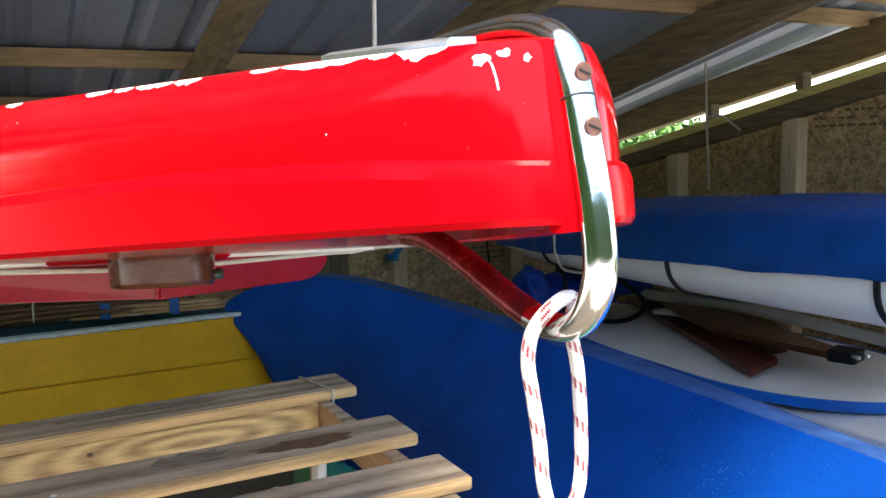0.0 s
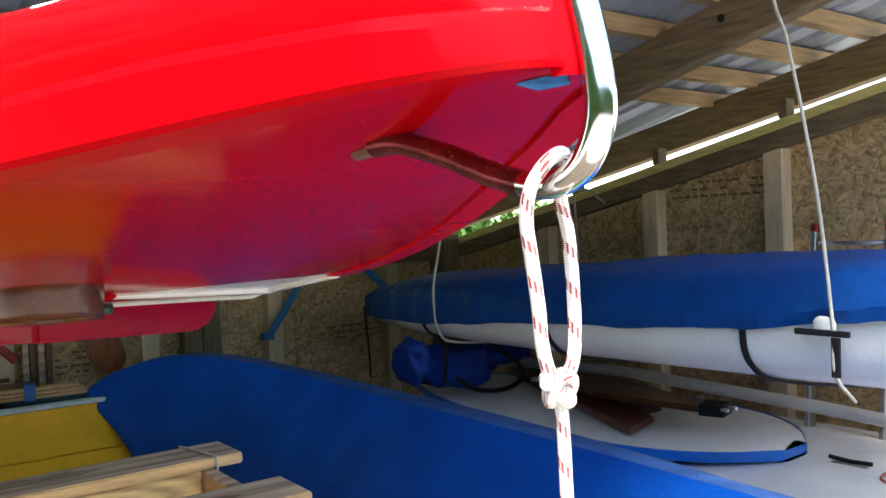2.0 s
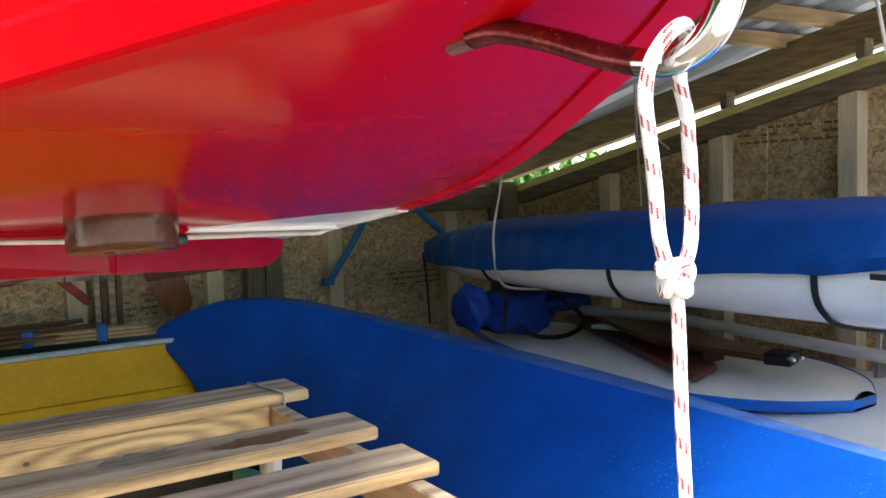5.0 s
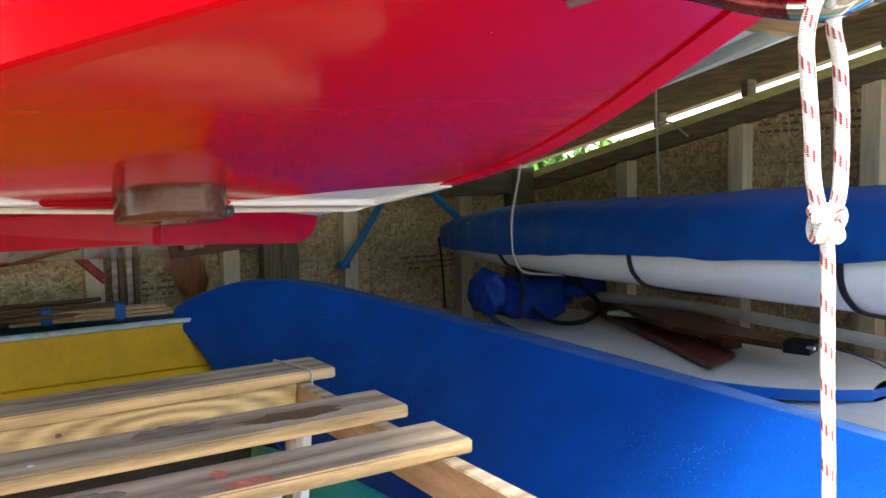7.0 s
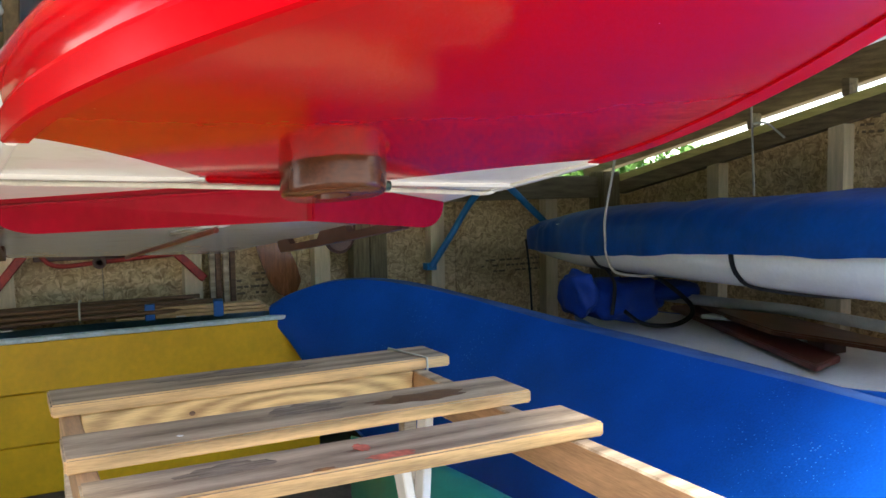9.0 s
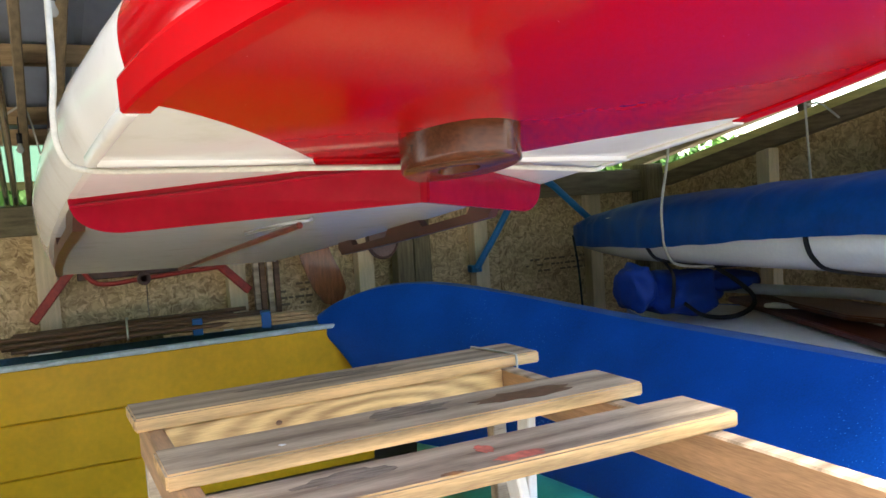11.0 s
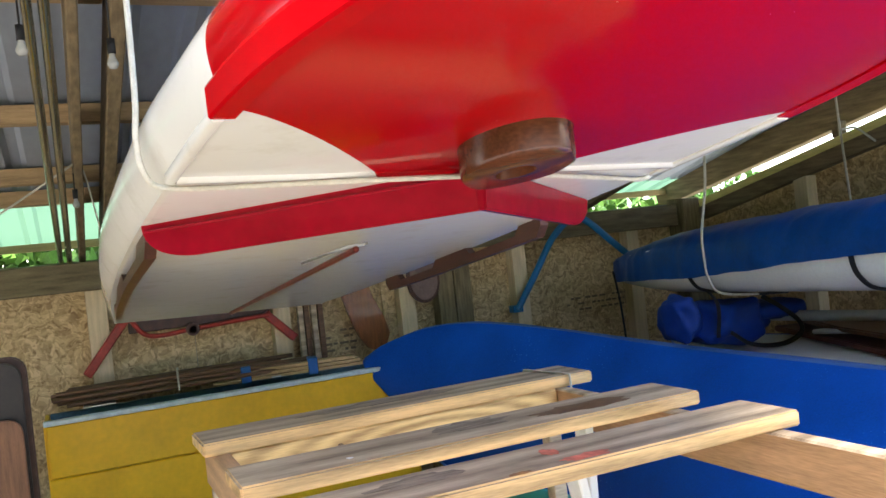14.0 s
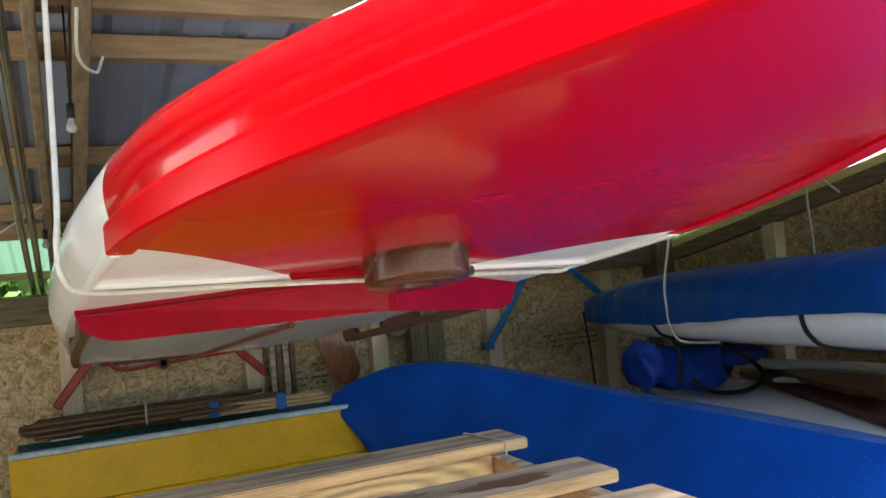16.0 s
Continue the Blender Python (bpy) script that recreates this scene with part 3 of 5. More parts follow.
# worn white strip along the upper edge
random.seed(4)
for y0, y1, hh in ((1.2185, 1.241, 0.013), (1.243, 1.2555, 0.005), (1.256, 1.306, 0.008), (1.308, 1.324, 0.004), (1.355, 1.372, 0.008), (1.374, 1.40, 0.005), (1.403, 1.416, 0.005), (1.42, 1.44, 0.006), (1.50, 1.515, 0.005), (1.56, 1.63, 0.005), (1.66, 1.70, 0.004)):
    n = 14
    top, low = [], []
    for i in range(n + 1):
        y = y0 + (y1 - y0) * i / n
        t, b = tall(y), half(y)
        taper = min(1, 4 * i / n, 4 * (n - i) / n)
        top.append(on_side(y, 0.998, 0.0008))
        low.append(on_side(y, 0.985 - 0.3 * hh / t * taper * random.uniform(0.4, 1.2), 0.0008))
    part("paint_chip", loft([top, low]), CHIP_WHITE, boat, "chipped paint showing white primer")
# mast step, splash rails, hand rails
bm = bmesh.new()
out = []
for i in range(40):
    a = 2 * math.pi * i / 40
    lx, ly = 0.078 * math.cos(a), 0.115 * math.sin(a)
    lx *= 1 - 0.35 * max(0, math.sin(a)) ** 2
    out.append((lx, ly))
MX, MY = 0.529, 2.275
lays = []
for sc, h in ((1.0, 0.004), (1.012, -0.004), (1.0, -0.012), (1.0, -0.038), (0.985, -0.044), (0.95, -0.047), (0.36, -0.047), (0.34, -0.02), (0.02, -0.02)):
    lays.append([hull_pt(lx * sc + MX - axis_x(MY), MY + ly * sc, h) for lx, ly in out])
part("mast_step", loft(lays, closed=True), VARNISH, boat, "varnished wooden mast step with a round hole", smooth=True)
part("drain_plug", tube([(0.595, 2.250, 1.533), (0.616, 2.254, 1.5325)], 0.0085, 12), mat("dull_green_brass", (0.05, 0.09, 0.065), 0.4, metal=0.5, var=0.3, scale=60), boat, "small dull green brass plug")


def splash(a, b, low_a, low_b, name, lab):
    a, b, la, lb = Vector(a), Vector(b), Vector(low_a), Vector(low_b)
    turn = lb + (a - b).normalized() * 0.10
    pts = [a, b]
    for k in range(1, 9):
        f = k / 9
        pts.append(b * (1 - f) ** 2 + lb.lerp(b, 0.12) * 2 * f * (1 - f) + turn * f * f)
    pts += [turn, la]
    d = (b - a).cross(Vector((0, 0, 1))).normalized() * 0.016
    rail = part(name, plate(pts, d, bev=0.003), CRIMSON, boat, lab)
    out = d.normalized() * (-1 if d.y > 0 else 1)
    low = Vector((0, 0, -0.016))
    lip = beam(a + low + out * 0.004, b + low + out * 0.004 + (a - b).normalized() * 0.01, 0.008, 0.006, 0.002)
    part("lip", lip, CRIMSON, rail, "narrow crimson lip along the rail")
    return rail


splash((0.537, 2.420, 1.549), (0.045, 2.80, 1.520), (0.540, 2.421, 1.474), (0.045, 2.80, 1.450), "splash_rail", "red painted splash rail")
splash((0.535, 2.417, 1.548), (0.965, 2.765, 1.493), (0.533, 2.419, 1.474), (0.960, 2.762, 1.428), "splash_rail", "red painted splash rail")
for side, ya, yb in ((-1, 2.86, 4.3), (1, 2.95, 4.1)):
    rows = []
    for i in range(41):
        y = ya + (yb - ya) * i / 40
        k = (i % 20) / 20
        hollow = 0.022 if 0.2 < k < 0.8 else 0.0
        e = half(y) - 0.035
        low = -0.045 if i not in (0, 40) else -0.02
        rows.append([hull_pt(side * (e + o), y, h) for o, h in ((0.0, -hollow), (0.022, -hollow), (0.022, low), (0.0, low))])
    part("hand_rail", loft(rows, closed=True, cap=True), DARKWOOD, boat, "worn dark brown hand rail")
part("tiller_rod", beam(hull_pt(-0.02, 2.96, -0.045), hull_pt(-0.005, 4.75, -0.02), 0.014, 0.014), mat("red_brown_rod", (0.13, 0.022, 0.015), 0.4, var=0.3, scale=14), boat, "thin red-brown rod along the deck")
part("rod_bracket", tube([hull_pt(-0.07, 3.25, -0.03), hull_pt(-0.03, 2.99, -0.035), hull_pt(0.0, 2.97, -0.035), hull_pt(0.015, 2.99, -0.03)], 0.004, 8), ALU, boat)

# low cross batten where the foredeck ends, and cream edge mouldings behind the strakes
rows = []
for f in np.linspace(-0.985, 0.985, 40):
    rows.append([hull_pt(f * half(2.44), 2.452 + o, h) for o, h in ((-0.016, 0.002), (-0.014, -0.003), (-0.007, -0.0065), (0.004, -0.0065), (0.009, -0.003), (0.010, 0.002))])
part("cross_batten", loft(rows, closed=True, cap=True), PAINT, boat, "low rounded batten across the deck", smooth=True)
for side, w in ((-1, 0.009), (1, 0.017)):
    rows = []
    for y in np.linspace(2.161, 2.52 if side > 0 else 2.462, 20):
        rows.append([hull_pt(side * (half(y) + o), y, h) for o, h in ((-w, 0.002), (-w, -0.003), (-w + 0.003, -0.005), (0.003, -0.005), (0.006, -0.002), (0.006, 0.010), (0.003, 0.013), (-0.004, 0.013))])
    part("edge_moulding", loft(rows, closed=True, cap=True), PAINT, boat, "cream painted edge moulding", smooth=True)

# sling round the hull
sl = [(0.045, 2.47, roof_z(2.47) - 0.06), (0.032, 2.46, 1.72), (0.026, 2.458, 1.62), (0.032, 2.462, 1.572), (0.058, 2.474, 1.5505)]
sl += [(x, y, deck_z(x, y) - d) for x, y, d in ((0.18, 2.463, 0.010), (0.32, 2.442, 0.013), (0.44, 2.418, 0.017), (0.53, 2.408, 0.019), (0.62, 2.420, 0.017), (0.76, 2.470, 0.012), (0.90, 2.525, 0.007))]
sl += [(0.975, 2.545, 1.514), (0.998, 2.545, 1.54), (1.005, 2.53, 1.72), (1.02, 2.50, roof_z(2.50) - 0.06)]
solo("sling_rope", tube(spline(sl, 140), 0.0045, 10), CORD, "pale rope sling round the hung dinghy's hull", "rope", smooth=True)

# ---- painter rope tied through the bow handle ----
painter = thing("painter_rope", (0.52, 1.21, 1.2), "white braided rope with red flecks looped through the bow handle", "rope")
loop = [(0.5245, 1.211, 1.562), (0.530, 1.211, 1.566), (0.5355, 1.212, 1.576), (0.5370, 1.2125, 1.592), (0.5368, 1.2130, 1.612), (0.5360, 1.2140, 1.630), (0.5345, 1.2160, 1.644), (0.5325, 1.2120, 1.6545), (0.5270, 1.2050, 1.6615), (0.5190, 1.2010, 1.6625), (0.5115, 1.2020, 1.6575), (0.5080, 1.2070, 1.6480), (0.5080, 1.2100, 1.6350), (0.5110, 1.2110, 1.6200), (0.5140, 1.2110, 1.6000), (0.5160, 1.2110, 1.5800), (0.5200, 1.2100, 1.5660), (0.5240, 1.2090, 1.5610)]
part("loop", tube(spline(loop, 130), 0.0031, 12), ROPE, painter, smooth=True)
kn = []
for i in range(60):
    a = i / 60 * 2 * math.pi * 2
    kn.append((0.5240 + 0.0058 * math.cos(a) + 0.0016 * math.cos(2.3 * a), 1.2105 + 0.004 * math.sin(a), 1.562 + 0.0055 * math.sin(a * 1.5 + 0.6)))
part("knot", tube(kn, 0.0030, 10), ROPE, painter, smooth=True)
part("rope_end", tube(spline([(0.522, 1.2105, 1.564), (0.516, 1.208, 1.567), (0.5125, 1.206, 1.5655)], 10), 0.0029, 10), ROPE, painter, smooth=True)
part("tail", tube(spline([(0.524, 1.21, 1.56), (0.5255, 1.21, 1.545), (0.527, 1.21, 1.50), (0.530, 1.21, 1.44), (0.531, 1.21, 1.30), (0.530, 1.21, 1.10)], 60), 0.0030, 10), ROPE, painter, smooth=True)

# ---- slatted timber rack ----
rack = thing("timber_rack", (0.65, 2.8, 0.9), "pine slatted rack of three planks nailed on joists", "rack")
TOPZ, TH = 1.050, 0.030
for n, (ya, yb, xa, xb, m) in enumerate(((3.10, 3.268, 0.146, 1.168, PINE_GREY), (2.66, 2.828, 0.150, 1.146, PINE_GREY), (2.37, 2.522, 0.162, 1.128, PINE_GREY))):
    bm = box(xa, xb, ya, yb, TOPZ - TH, TOPZ, 0.004, turn=pose(0, 0, 0, 0, 0, (0.6, -0.4, -0.6)[n]), segs=2)
    for f in bm.faces:
        f.normal_update()
        f.material_index = 0 if f.normal.z > 0.5 else 1
    part("slat", bm, m, rack, mats=(PINE,))
bm = box(1.055, 1.093, 0.9, 3.25, TOPZ - TH - 0.092, TOPZ - TH - 0.001, 0.004)
for f in bm.faces:
    f.normal_update()
    f.material_index = 1 if f.normal.z > 0.5 else 0
part("joist", bm, PINE_Y, rack, mats=(PINE_GREY,))
part("joist", box(0.168, 0.206, 2.3, 3.25, TOPZ - TH - 0.092, TOPZ - TH - 0.001, 0.004), PINE_Y, rack)
part("cross_rail", box(0.207, 1.054, 3.104, 3.142, TOPZ - TH - 0.085, TOPZ - TH - 0.001, 0.004), RAIL, rack)
for x0, y0 in ((0.19, 3.185), (1.07, 3.185), (0.19, 2.35)):
    part("leg", box(x0 - 0.02, x0 + 0.02, y0 - 0.02, y0 + 0.02, FLOOR + 0.02, TOPZ - TH - 0.093, 0.003), PINE_GREY, rack)
part("leg", box(1.054, 1.094, 0.92, 0.96, FLOOR + 0.02, TOPZ - TH - 0.093, 0.003), PINE_GREY, rack)
cordp = [(1.055, 3.272, 0.99), (1.053, 3.272, 1.05), (1.055, 3.265, 1.0535), (1.075, 3.17, 1.0535), (1.09, 3.10, 1.0535), (1.092, 3.096, 1.048), (1.092, 3.094, 0.985)]
solo("tie_cord", tube(spline(cordp, 40), 0.003, 8), CORD, "thin pale cord tied over a rack plank", "cord", smooth=True)

# ---- blue covered boat ----
F = [(1.455, 5.95, 0.812), (1.55, 5.90, 0.878), (1.75, 5.75, 0.955), (1.95, 5.50, 0.978), (2.18, 5.0, 0.935), (2.35, 4.4, 0.868), (2.41, 3.8, 0.845), (2.42, 3.0, 0.838), (2.40, 2.4, 0.836), (2.36, 1.2, 0.830)]
C = [(1.47, 5.97, 0.815), (1.66, 5.96, 0.89), (1.90, 5.86, 0.955), (2.16, 5.6, 0.955), (2.42, 5.05, 0.886), (2.60, 4.4, 0.825), (2.65, 3.8, 0.810), (2.61, 3.0, 0.808), (2.54, 2.4, 0.812), (2.48, 1.2, 0.815)]
L = [(1.60, 5.82, 0.52), (1.68, 5.7, 0.3), (1.78, 5.5, 0.15), (1.85, 5.2, 0.05), (1.85, 4.8, -0.05), (1.80, 4.3, -0.08), (1.66, 3.7, -0.08), (1.50, 3.0, -0.08), (1.42, 2.4, -0.08), (1.35, 1.2, -0.08)]
R = [(1.75, 5.95, 0.5), (2.0, 5.95, 0.3), (2.35, 5.9, 0.15), (2.6, 5.7, 0.05), (2.78, 5.2, -0.05), (2.85, 4.5, -0.08), (2.86, 3.8, -0.08), (2.86, 3.0, -0.08), (2.84, 2.4, -0.08), (2.8, 1.2, -0.08)]
cover = thing("covered_boat", (2.2, 3.6, FLOOR), "long boat under a tight dusty blue cover", "boat")
lines = [spline(k, 60) for k in (L, F, C, R)]
side_rows, top_rows, far_rows = [], [], []
for l0, f0, c0, r0 in zip(*lines):
    row = []
    for k in range(15):
        f = k / 14
        row.append(l0.lerp(f0, f) + Vector((-0.75, -0.1, 0.65)) * 0.10 * math.sin(math.pi * f) ** 0.9)
    side_rows.append(row)
    top_rows.append([f0.lerp(c0, k / 6) + Vector((0, 0, 0.006 * math.sin(math.pi * k / 6) + 0.002 * noise.noise(f0 * 6))) for k in range(7)])
    far_rows.append([c0.lerp(r0, k / 6) + Vector((0.08, 0, 0.05)) * math.sin(math.pi * k / 6) for k in range(7)])
part("side_cover", loft(side_rows), TARP, cover, "taut blue cover over the boat's side", smooth=True)
part("top_cover", loft(top_rows), TARP_TOP, cover, "dusty lighter blue top of the cover", smooth=True)
part("far_cover", loft(far_rows), TARP, cover, smooth=True)
part("end_cover", loft([[r[0] for r in (side_rows[-1], far_rows[-1][::-1])], [side_rows[-1][-1], far_rows[-1][0]]]), TARP, cover)
part("hem", tube([r[0] + Vector((-0.004, 0, 0)) for r in side_rows[::3]], 0.008, 6), TARP_TOP, cover, "thick stitched hem", smooth=True)

# ---- green boat under the rack ----
gb = thing("green_boat", (1.36, 2.7, FLOOR), "dark green painted hull stored below the rack", "boat")
rows = []
for i in range(30):
    y = 1.0 + 3.4 * i / 29
    w = 0.24 * max(0.03, 1 - abs((y - 2.7) / 1.72) ** 2.6)
    rows.append([(1.36 + w * math.sin(a), y, 0.14 + 0.43 * math.cos(a) ** 0.7 * (0.7 + 0.3 * w / 0.24)) for a in np.linspace(-1.5, 1.5, 17)])
part("hull", loft(rows), GREEN, gb, smooth=True)

# ---- yellow boat ----
yb = thing("yellow_boat", (0.3, 6.0, FLOOR), "yellow painted planked rowing boat with a pale blue gunwale", "boat")
YX0, YX1 = -0.262, 1.72
INSIDE = mat("dull_blue_inside", (0.10, 0.21, 0.28), 0.5, var=0.25, scale=6)
for k, (za, zb, o) in enumerate(((0.475, 0.742, 0.0), (0.195, 0.477, 0.008), (-0.08, 0.197, 0.016))):
    part("plank", box(YX0 - 0.01 * k, YX1, 5.86 + o, 5.88 + o, za, zb - (0.006 if k else 0), 0.006), YELLOW, yb)
part("gunwale", box(YX0 - 0.01, YX1, 5.84, 5.90, 0.743, 0.768, 0.005), PALE_BLUE, yb, "pale blue worn gunwale")
part("end_board", box(YX0 - 0.012, YX0 + 0.01, 5.885, 6.33, -0.08, 0.742, 0.003), YELLOW, yb)
part("inner_side", box(YX0 + 0.012, YX1, 6.31, 6.33, -0.08, 0.742, 0.003), INSIDE, yb, "dull blue inner side")
part("thwart", box(YX0 + 0.02, YX1, 5.90, 6.30, 0.66, 0.685, 0.003), INSIDE, yb, "dull blue inner deck")

# ---- boats hung and stored by the side wall ----
hb = thing("hung_white_boat", (3.4, 3.6, 1.1), "white sailing dinghy hung by ropes under a blue cover", "boat")
HB = [(6.02, 0.03), (5.9, 0.14), (5.6, 0.24), (5.2, 0.34), (4.8, 0.42), (4.2, 0.52), (3.64, 0.58), (3.1, 0.61), (2.6, 0.62), (2.0, 0.60), (1.4, 0.56), (0.9, 0.52)]


def hb_x(y):
    return 3.41


def hb_rows(prof, n=50):
    rows = []
    for y in np.linspace(6.02, 1.65, n):
        w = float(np.interp(-y, [-a for a, _ in HB], [b for _, b in HB]))
        z = 1.150 + 0.020 * (5.0 - y)
        rows.append([(hb_x(y) + w * f, y, z + h * min(1, 0.25 + w / 0.45) + 0.0) for f, h in prof])
    return rows


part("hull", loft(hb_rows([(-0.985, 0.13), (-1.0, 0.06), (-1.0, 0.03), (-0.995, -0.01), (-0.97, -0.05), (-0.86, -0.105), (-0.6, -0.14), (-0.2, -0.155), (0.2, -0.155), (0.6, -0.14), (0.86, -0.105), (0.97, -0.05), (1.0, 0.03), (1.0, 0.06), (0.985, 0.13)]), cap=True), WHITE_HULL, hb, "white glossy hull", smooth=True)
rows = hb_rows([(-1.015, 0.035), (-1.02, 0.075), (-1.0, 0.12), (-0.93, 0.19), (-0.75, 0.225), (-0.4, 0.25), (0, 0.262), (0.4, 0.25), (0.75, 0.225), (0.95, 0.18), (1.02, 0.07), (1.015, 0.035)], 170)
for row in rows:
    for j in range(len(row)):
        x, y, z = row[j]
        base = 1.150 + 0.020 * (5.0 - y)
        lift = float(np.interp(y, (2.2, 3.2, 4.5, 5.6, 6.02), (1.20, 1.16, 0.97, 0.80, 0.70)))
        if z > base + 0.09:
            z = base + (z - base) * lift
        k = noise.noise(Vector((x * 4, y * 3, z * 5)))
        fold = (1 - abs(noise.noise(Vector((y * 5.5 + z * 7, x * 2, z * 3))))) ** 6
        side_f = 1.0 if j in (1, 2, 3, 8, 9, 10) else 0.3
        z += 0.010 * k + 0.006 * noise.noise(Vector((x * 11, y * 9, z * 7))) + (0.003 * math.sin(y * 7 + 2 * math.sin(y * 3.1)) - float(np.interp(y, (2.2, 2.6, 3.3, 3.6, 4.2, 4.8, 5.4, 6.02), (-0.075, -0.03, 0, 0, 0.045, 0.075, 0.085, 0.09))) if j in (0, 1, 10, 11) else 0)
        x += (0.016 * fold + 0.010 * noise.noise(Vector((y * 8, z * 20, 3)))) * side_f * (-1 if x < 3.41 else 1) + (-0.012 if j < 3 else 0.012 if j > 8 else 0)
        row[j] = (x, y, z)
part("cover", loft(rows, cap=True), CLOTH, hb, "wrinkled blue nylon cover", smooth=True)
for y in (2.63, 3.64, 4.85):
    w = float(np.interp(-y, [-a for a, _ in HB], [b for _, b in HB]))
    z = 1.150 + 0.020 * (5.0 - y)
    pts = [(3.41 - w - 0.016, y, z + 0.07), (3.41 - w - 0.008, y, z + 0.0), (3.41 - w * 0.96 - 0.008, y - 0.01, z - 0.06), (3.41 - w * 0.86, y - 0.04, z - 0.115), (3.41 - w * 0.4, y - 0.2, z - 0.16), (3.41, y - 0.3, z - 0.165)]
    part("strap", tube(spline(pts, 24), 0.01, 6, flat=(0.005, 0.014)), BLACK, hb, "black webbing strap", smooth=True)
part("hanging_strap", tube(spline([(3.22, 5.85, 1.14), (3.20, 5.78, 0.95), (3.205, 5.76, 0.66)], 16), 0.008, 6), BLACK, hb, "loose black strap end")
r1 = [(3.02, 4.64, roof_z(4.64) - 0.1), (3.005, 4.64, 1.66), (2.935, 4.635, 1.34), (2.932, 4.63, 1.20), (2.945, 4.63, 1.11), (3.02, 4.63, 1.025), (3.4, 4.63, 0.985), (3.7, 4.63, 0.99)]
solo("hanging_rope", tube(spline(r1, 50), 0.007, 8), CORD, "pale rope holding up the hung white boat", "rope", "ropes of the hung boat", smooth=True)
r2 = [(4.085, 4.7, roof_z(4.7) - 0.1), (4.10, 4.7, 1.86), (4.125, 4.7, 1.42)]
solo("hanging_rope", tube(spline(r2, 30), 0.007, 8), CORD, "pale rope with a loose knotted end", "rope", "ropes of the hung boat", smooth=True)
solo("rope_tail", tube(spline([(4.10, 4.69, 1.855), (4.2, 4.68, 1.86), (4.3, 4.68, 1.81), (4.36, 4.68, 1.775)], 20), 0.007, 8), CORD, "loose pale rope end from a knot", "rope", smooth=True)
r3 = [(2.76, 2.52, 2.62), (2.785, 2.485, 2.33), (2.80, 2.455, 2.21), (2.80, 2.37, 1.735), (2.752, 2.30, 1.316), (2.744, 2.295, 1.24), (2.750, 2.29, 1.14), (2.85, 2.285, 1.05)]
solo("hanging_rope", tube(spline(r3, 50), 0.006, 8), CORD, "pale rope holding up the hung white boat", "rope", "ropes of the hung boat", smooth=True)


def deck_boat(name, label, xc, ya, yb, wide, z, deckm, rimm, fore, aft, depth):
    b = thing(name, (xc, (ya + yb) / 2, FLOOR), label, "boat")
    rows, rim, low = [], [], []
    for i in range(50):
        f0 = i / 49
        y = ya + (yb - ya) * f0
        w = wide * max(0.02, (1 - (1 - min(1, f0 / fore)) ** 2) ** 0.75)
        w *= max(0.05, 1 - max(0, (f0 - aft) / (1 - aft)) ** 2.2) ** 0.6
        rows.append([(xc + w * f, y, z + 0.03 * (1 - f * f)) for f in np.linspace(-1, 1, 11)])
        rim.append([(xc + w * f, y, z + h) for f, h in ((-0.995, 0.002), (-1.0, 0.006), (-1.025, 0.004), (-1.03, -0.035), (-1.0, -0.042), (-0.6, -0.05), (0.6, -0.05), (1.0, -0.042), (1.03, -0.035), (1.025, 0.004), (1.0, 0.006), (0.995, 0.002))])
        low.append([(xc + w * f, y, z + h) for f, h in ((-0.97, -0.043), (-0.9, depth * 0.6), (-0.5, depth), (0.5, depth), (0.9, depth * 0.6), (0.97, -0.043))])
    part("deck", loft(rows), deckm, b, smooth=True)
    part("gunwale", loft(rim, cap=True), rimm, b, smooth=True)
    part("hull", loft(low, cap=True), WHITE_HULL, b, smooth=True)
    return b


deck_boat("white_boat", "white decked dinghy with a blue rim lying below the hung boat", 3.585, 5.75, 2.93, 0.53, 0.65, DECK_WHITE, BLUE_RIM, 0.6, 0.72, -0.06)
deck_boat("white_dinghy", "plain white decked dinghy under another boat", 3.76, 5.6, 0.9, 0.58, 0.575, DECK_WHITE, WHITE_HULL, 0.5, 0.85, -0.29)

# ---- gear on the white boat by the side wall ----
bm = plate([(3.135, 3.455, 0.690), (3.40, 3.535, 0.690), (4.06, 5.02, 0.690), (3.83, 5.10, 0.690)], (0, 0, 0.032), bev=0.006)
solo("dagger_board", bm, mat("red_brown_board", (0.13, 0.022, 0.014), 0.35, coat=0.2, var=0.2, scale=5, fine=40, stretch=(6, 2, 6)), "red-brown varnished dagger board lying on a white deck", "dagger board")
rud = thing("rudder", (3.5, 3.6, 0.72), "varnished wooden rudder blade with a black metal fitting", "rudder")
bm = plate([(3.43, 3.30, 0.765), (3.55, 3.33, 0.765), (3.74, 3.90, 0.752), (4.06, 5.05, 0.735), (3.98, 5.10, 0.735), (3.62, 4.45, 0.745), (3.40, 3.92, 0.755)], (0, 0, 0.028), bev=0.008)
part("blade", bm, mat("worn_brown_blade", (0.17, 0.062, 0.026), 0.35, var=0.3, scale=5, fine=40, stretch=(8, 2, 8), spec=0.3), rud)
part("fitting", box(3.445, 3.565, 3.21, 3.33, 0.752, 0.806, 0.006, turn=pose(0, 0, 0, 0, 0, 18)), BLACK, rud, "black metal rudder fitting")
for dx in (-0.03, 0.03):
    part("pintle", tube([(3.50 + dx, 3.22, 0.79), (3.49 + dx, 3.17, 0.79)], 0.008, 8), ALU, rud, "bright metal pintle")
solo("rudder_rest", box(3.50, 3.66, 3.70, 3.80, 0.672, 0.745, 0.004), DARKWOOD, "dark wooden block under a rudder blade", "block")
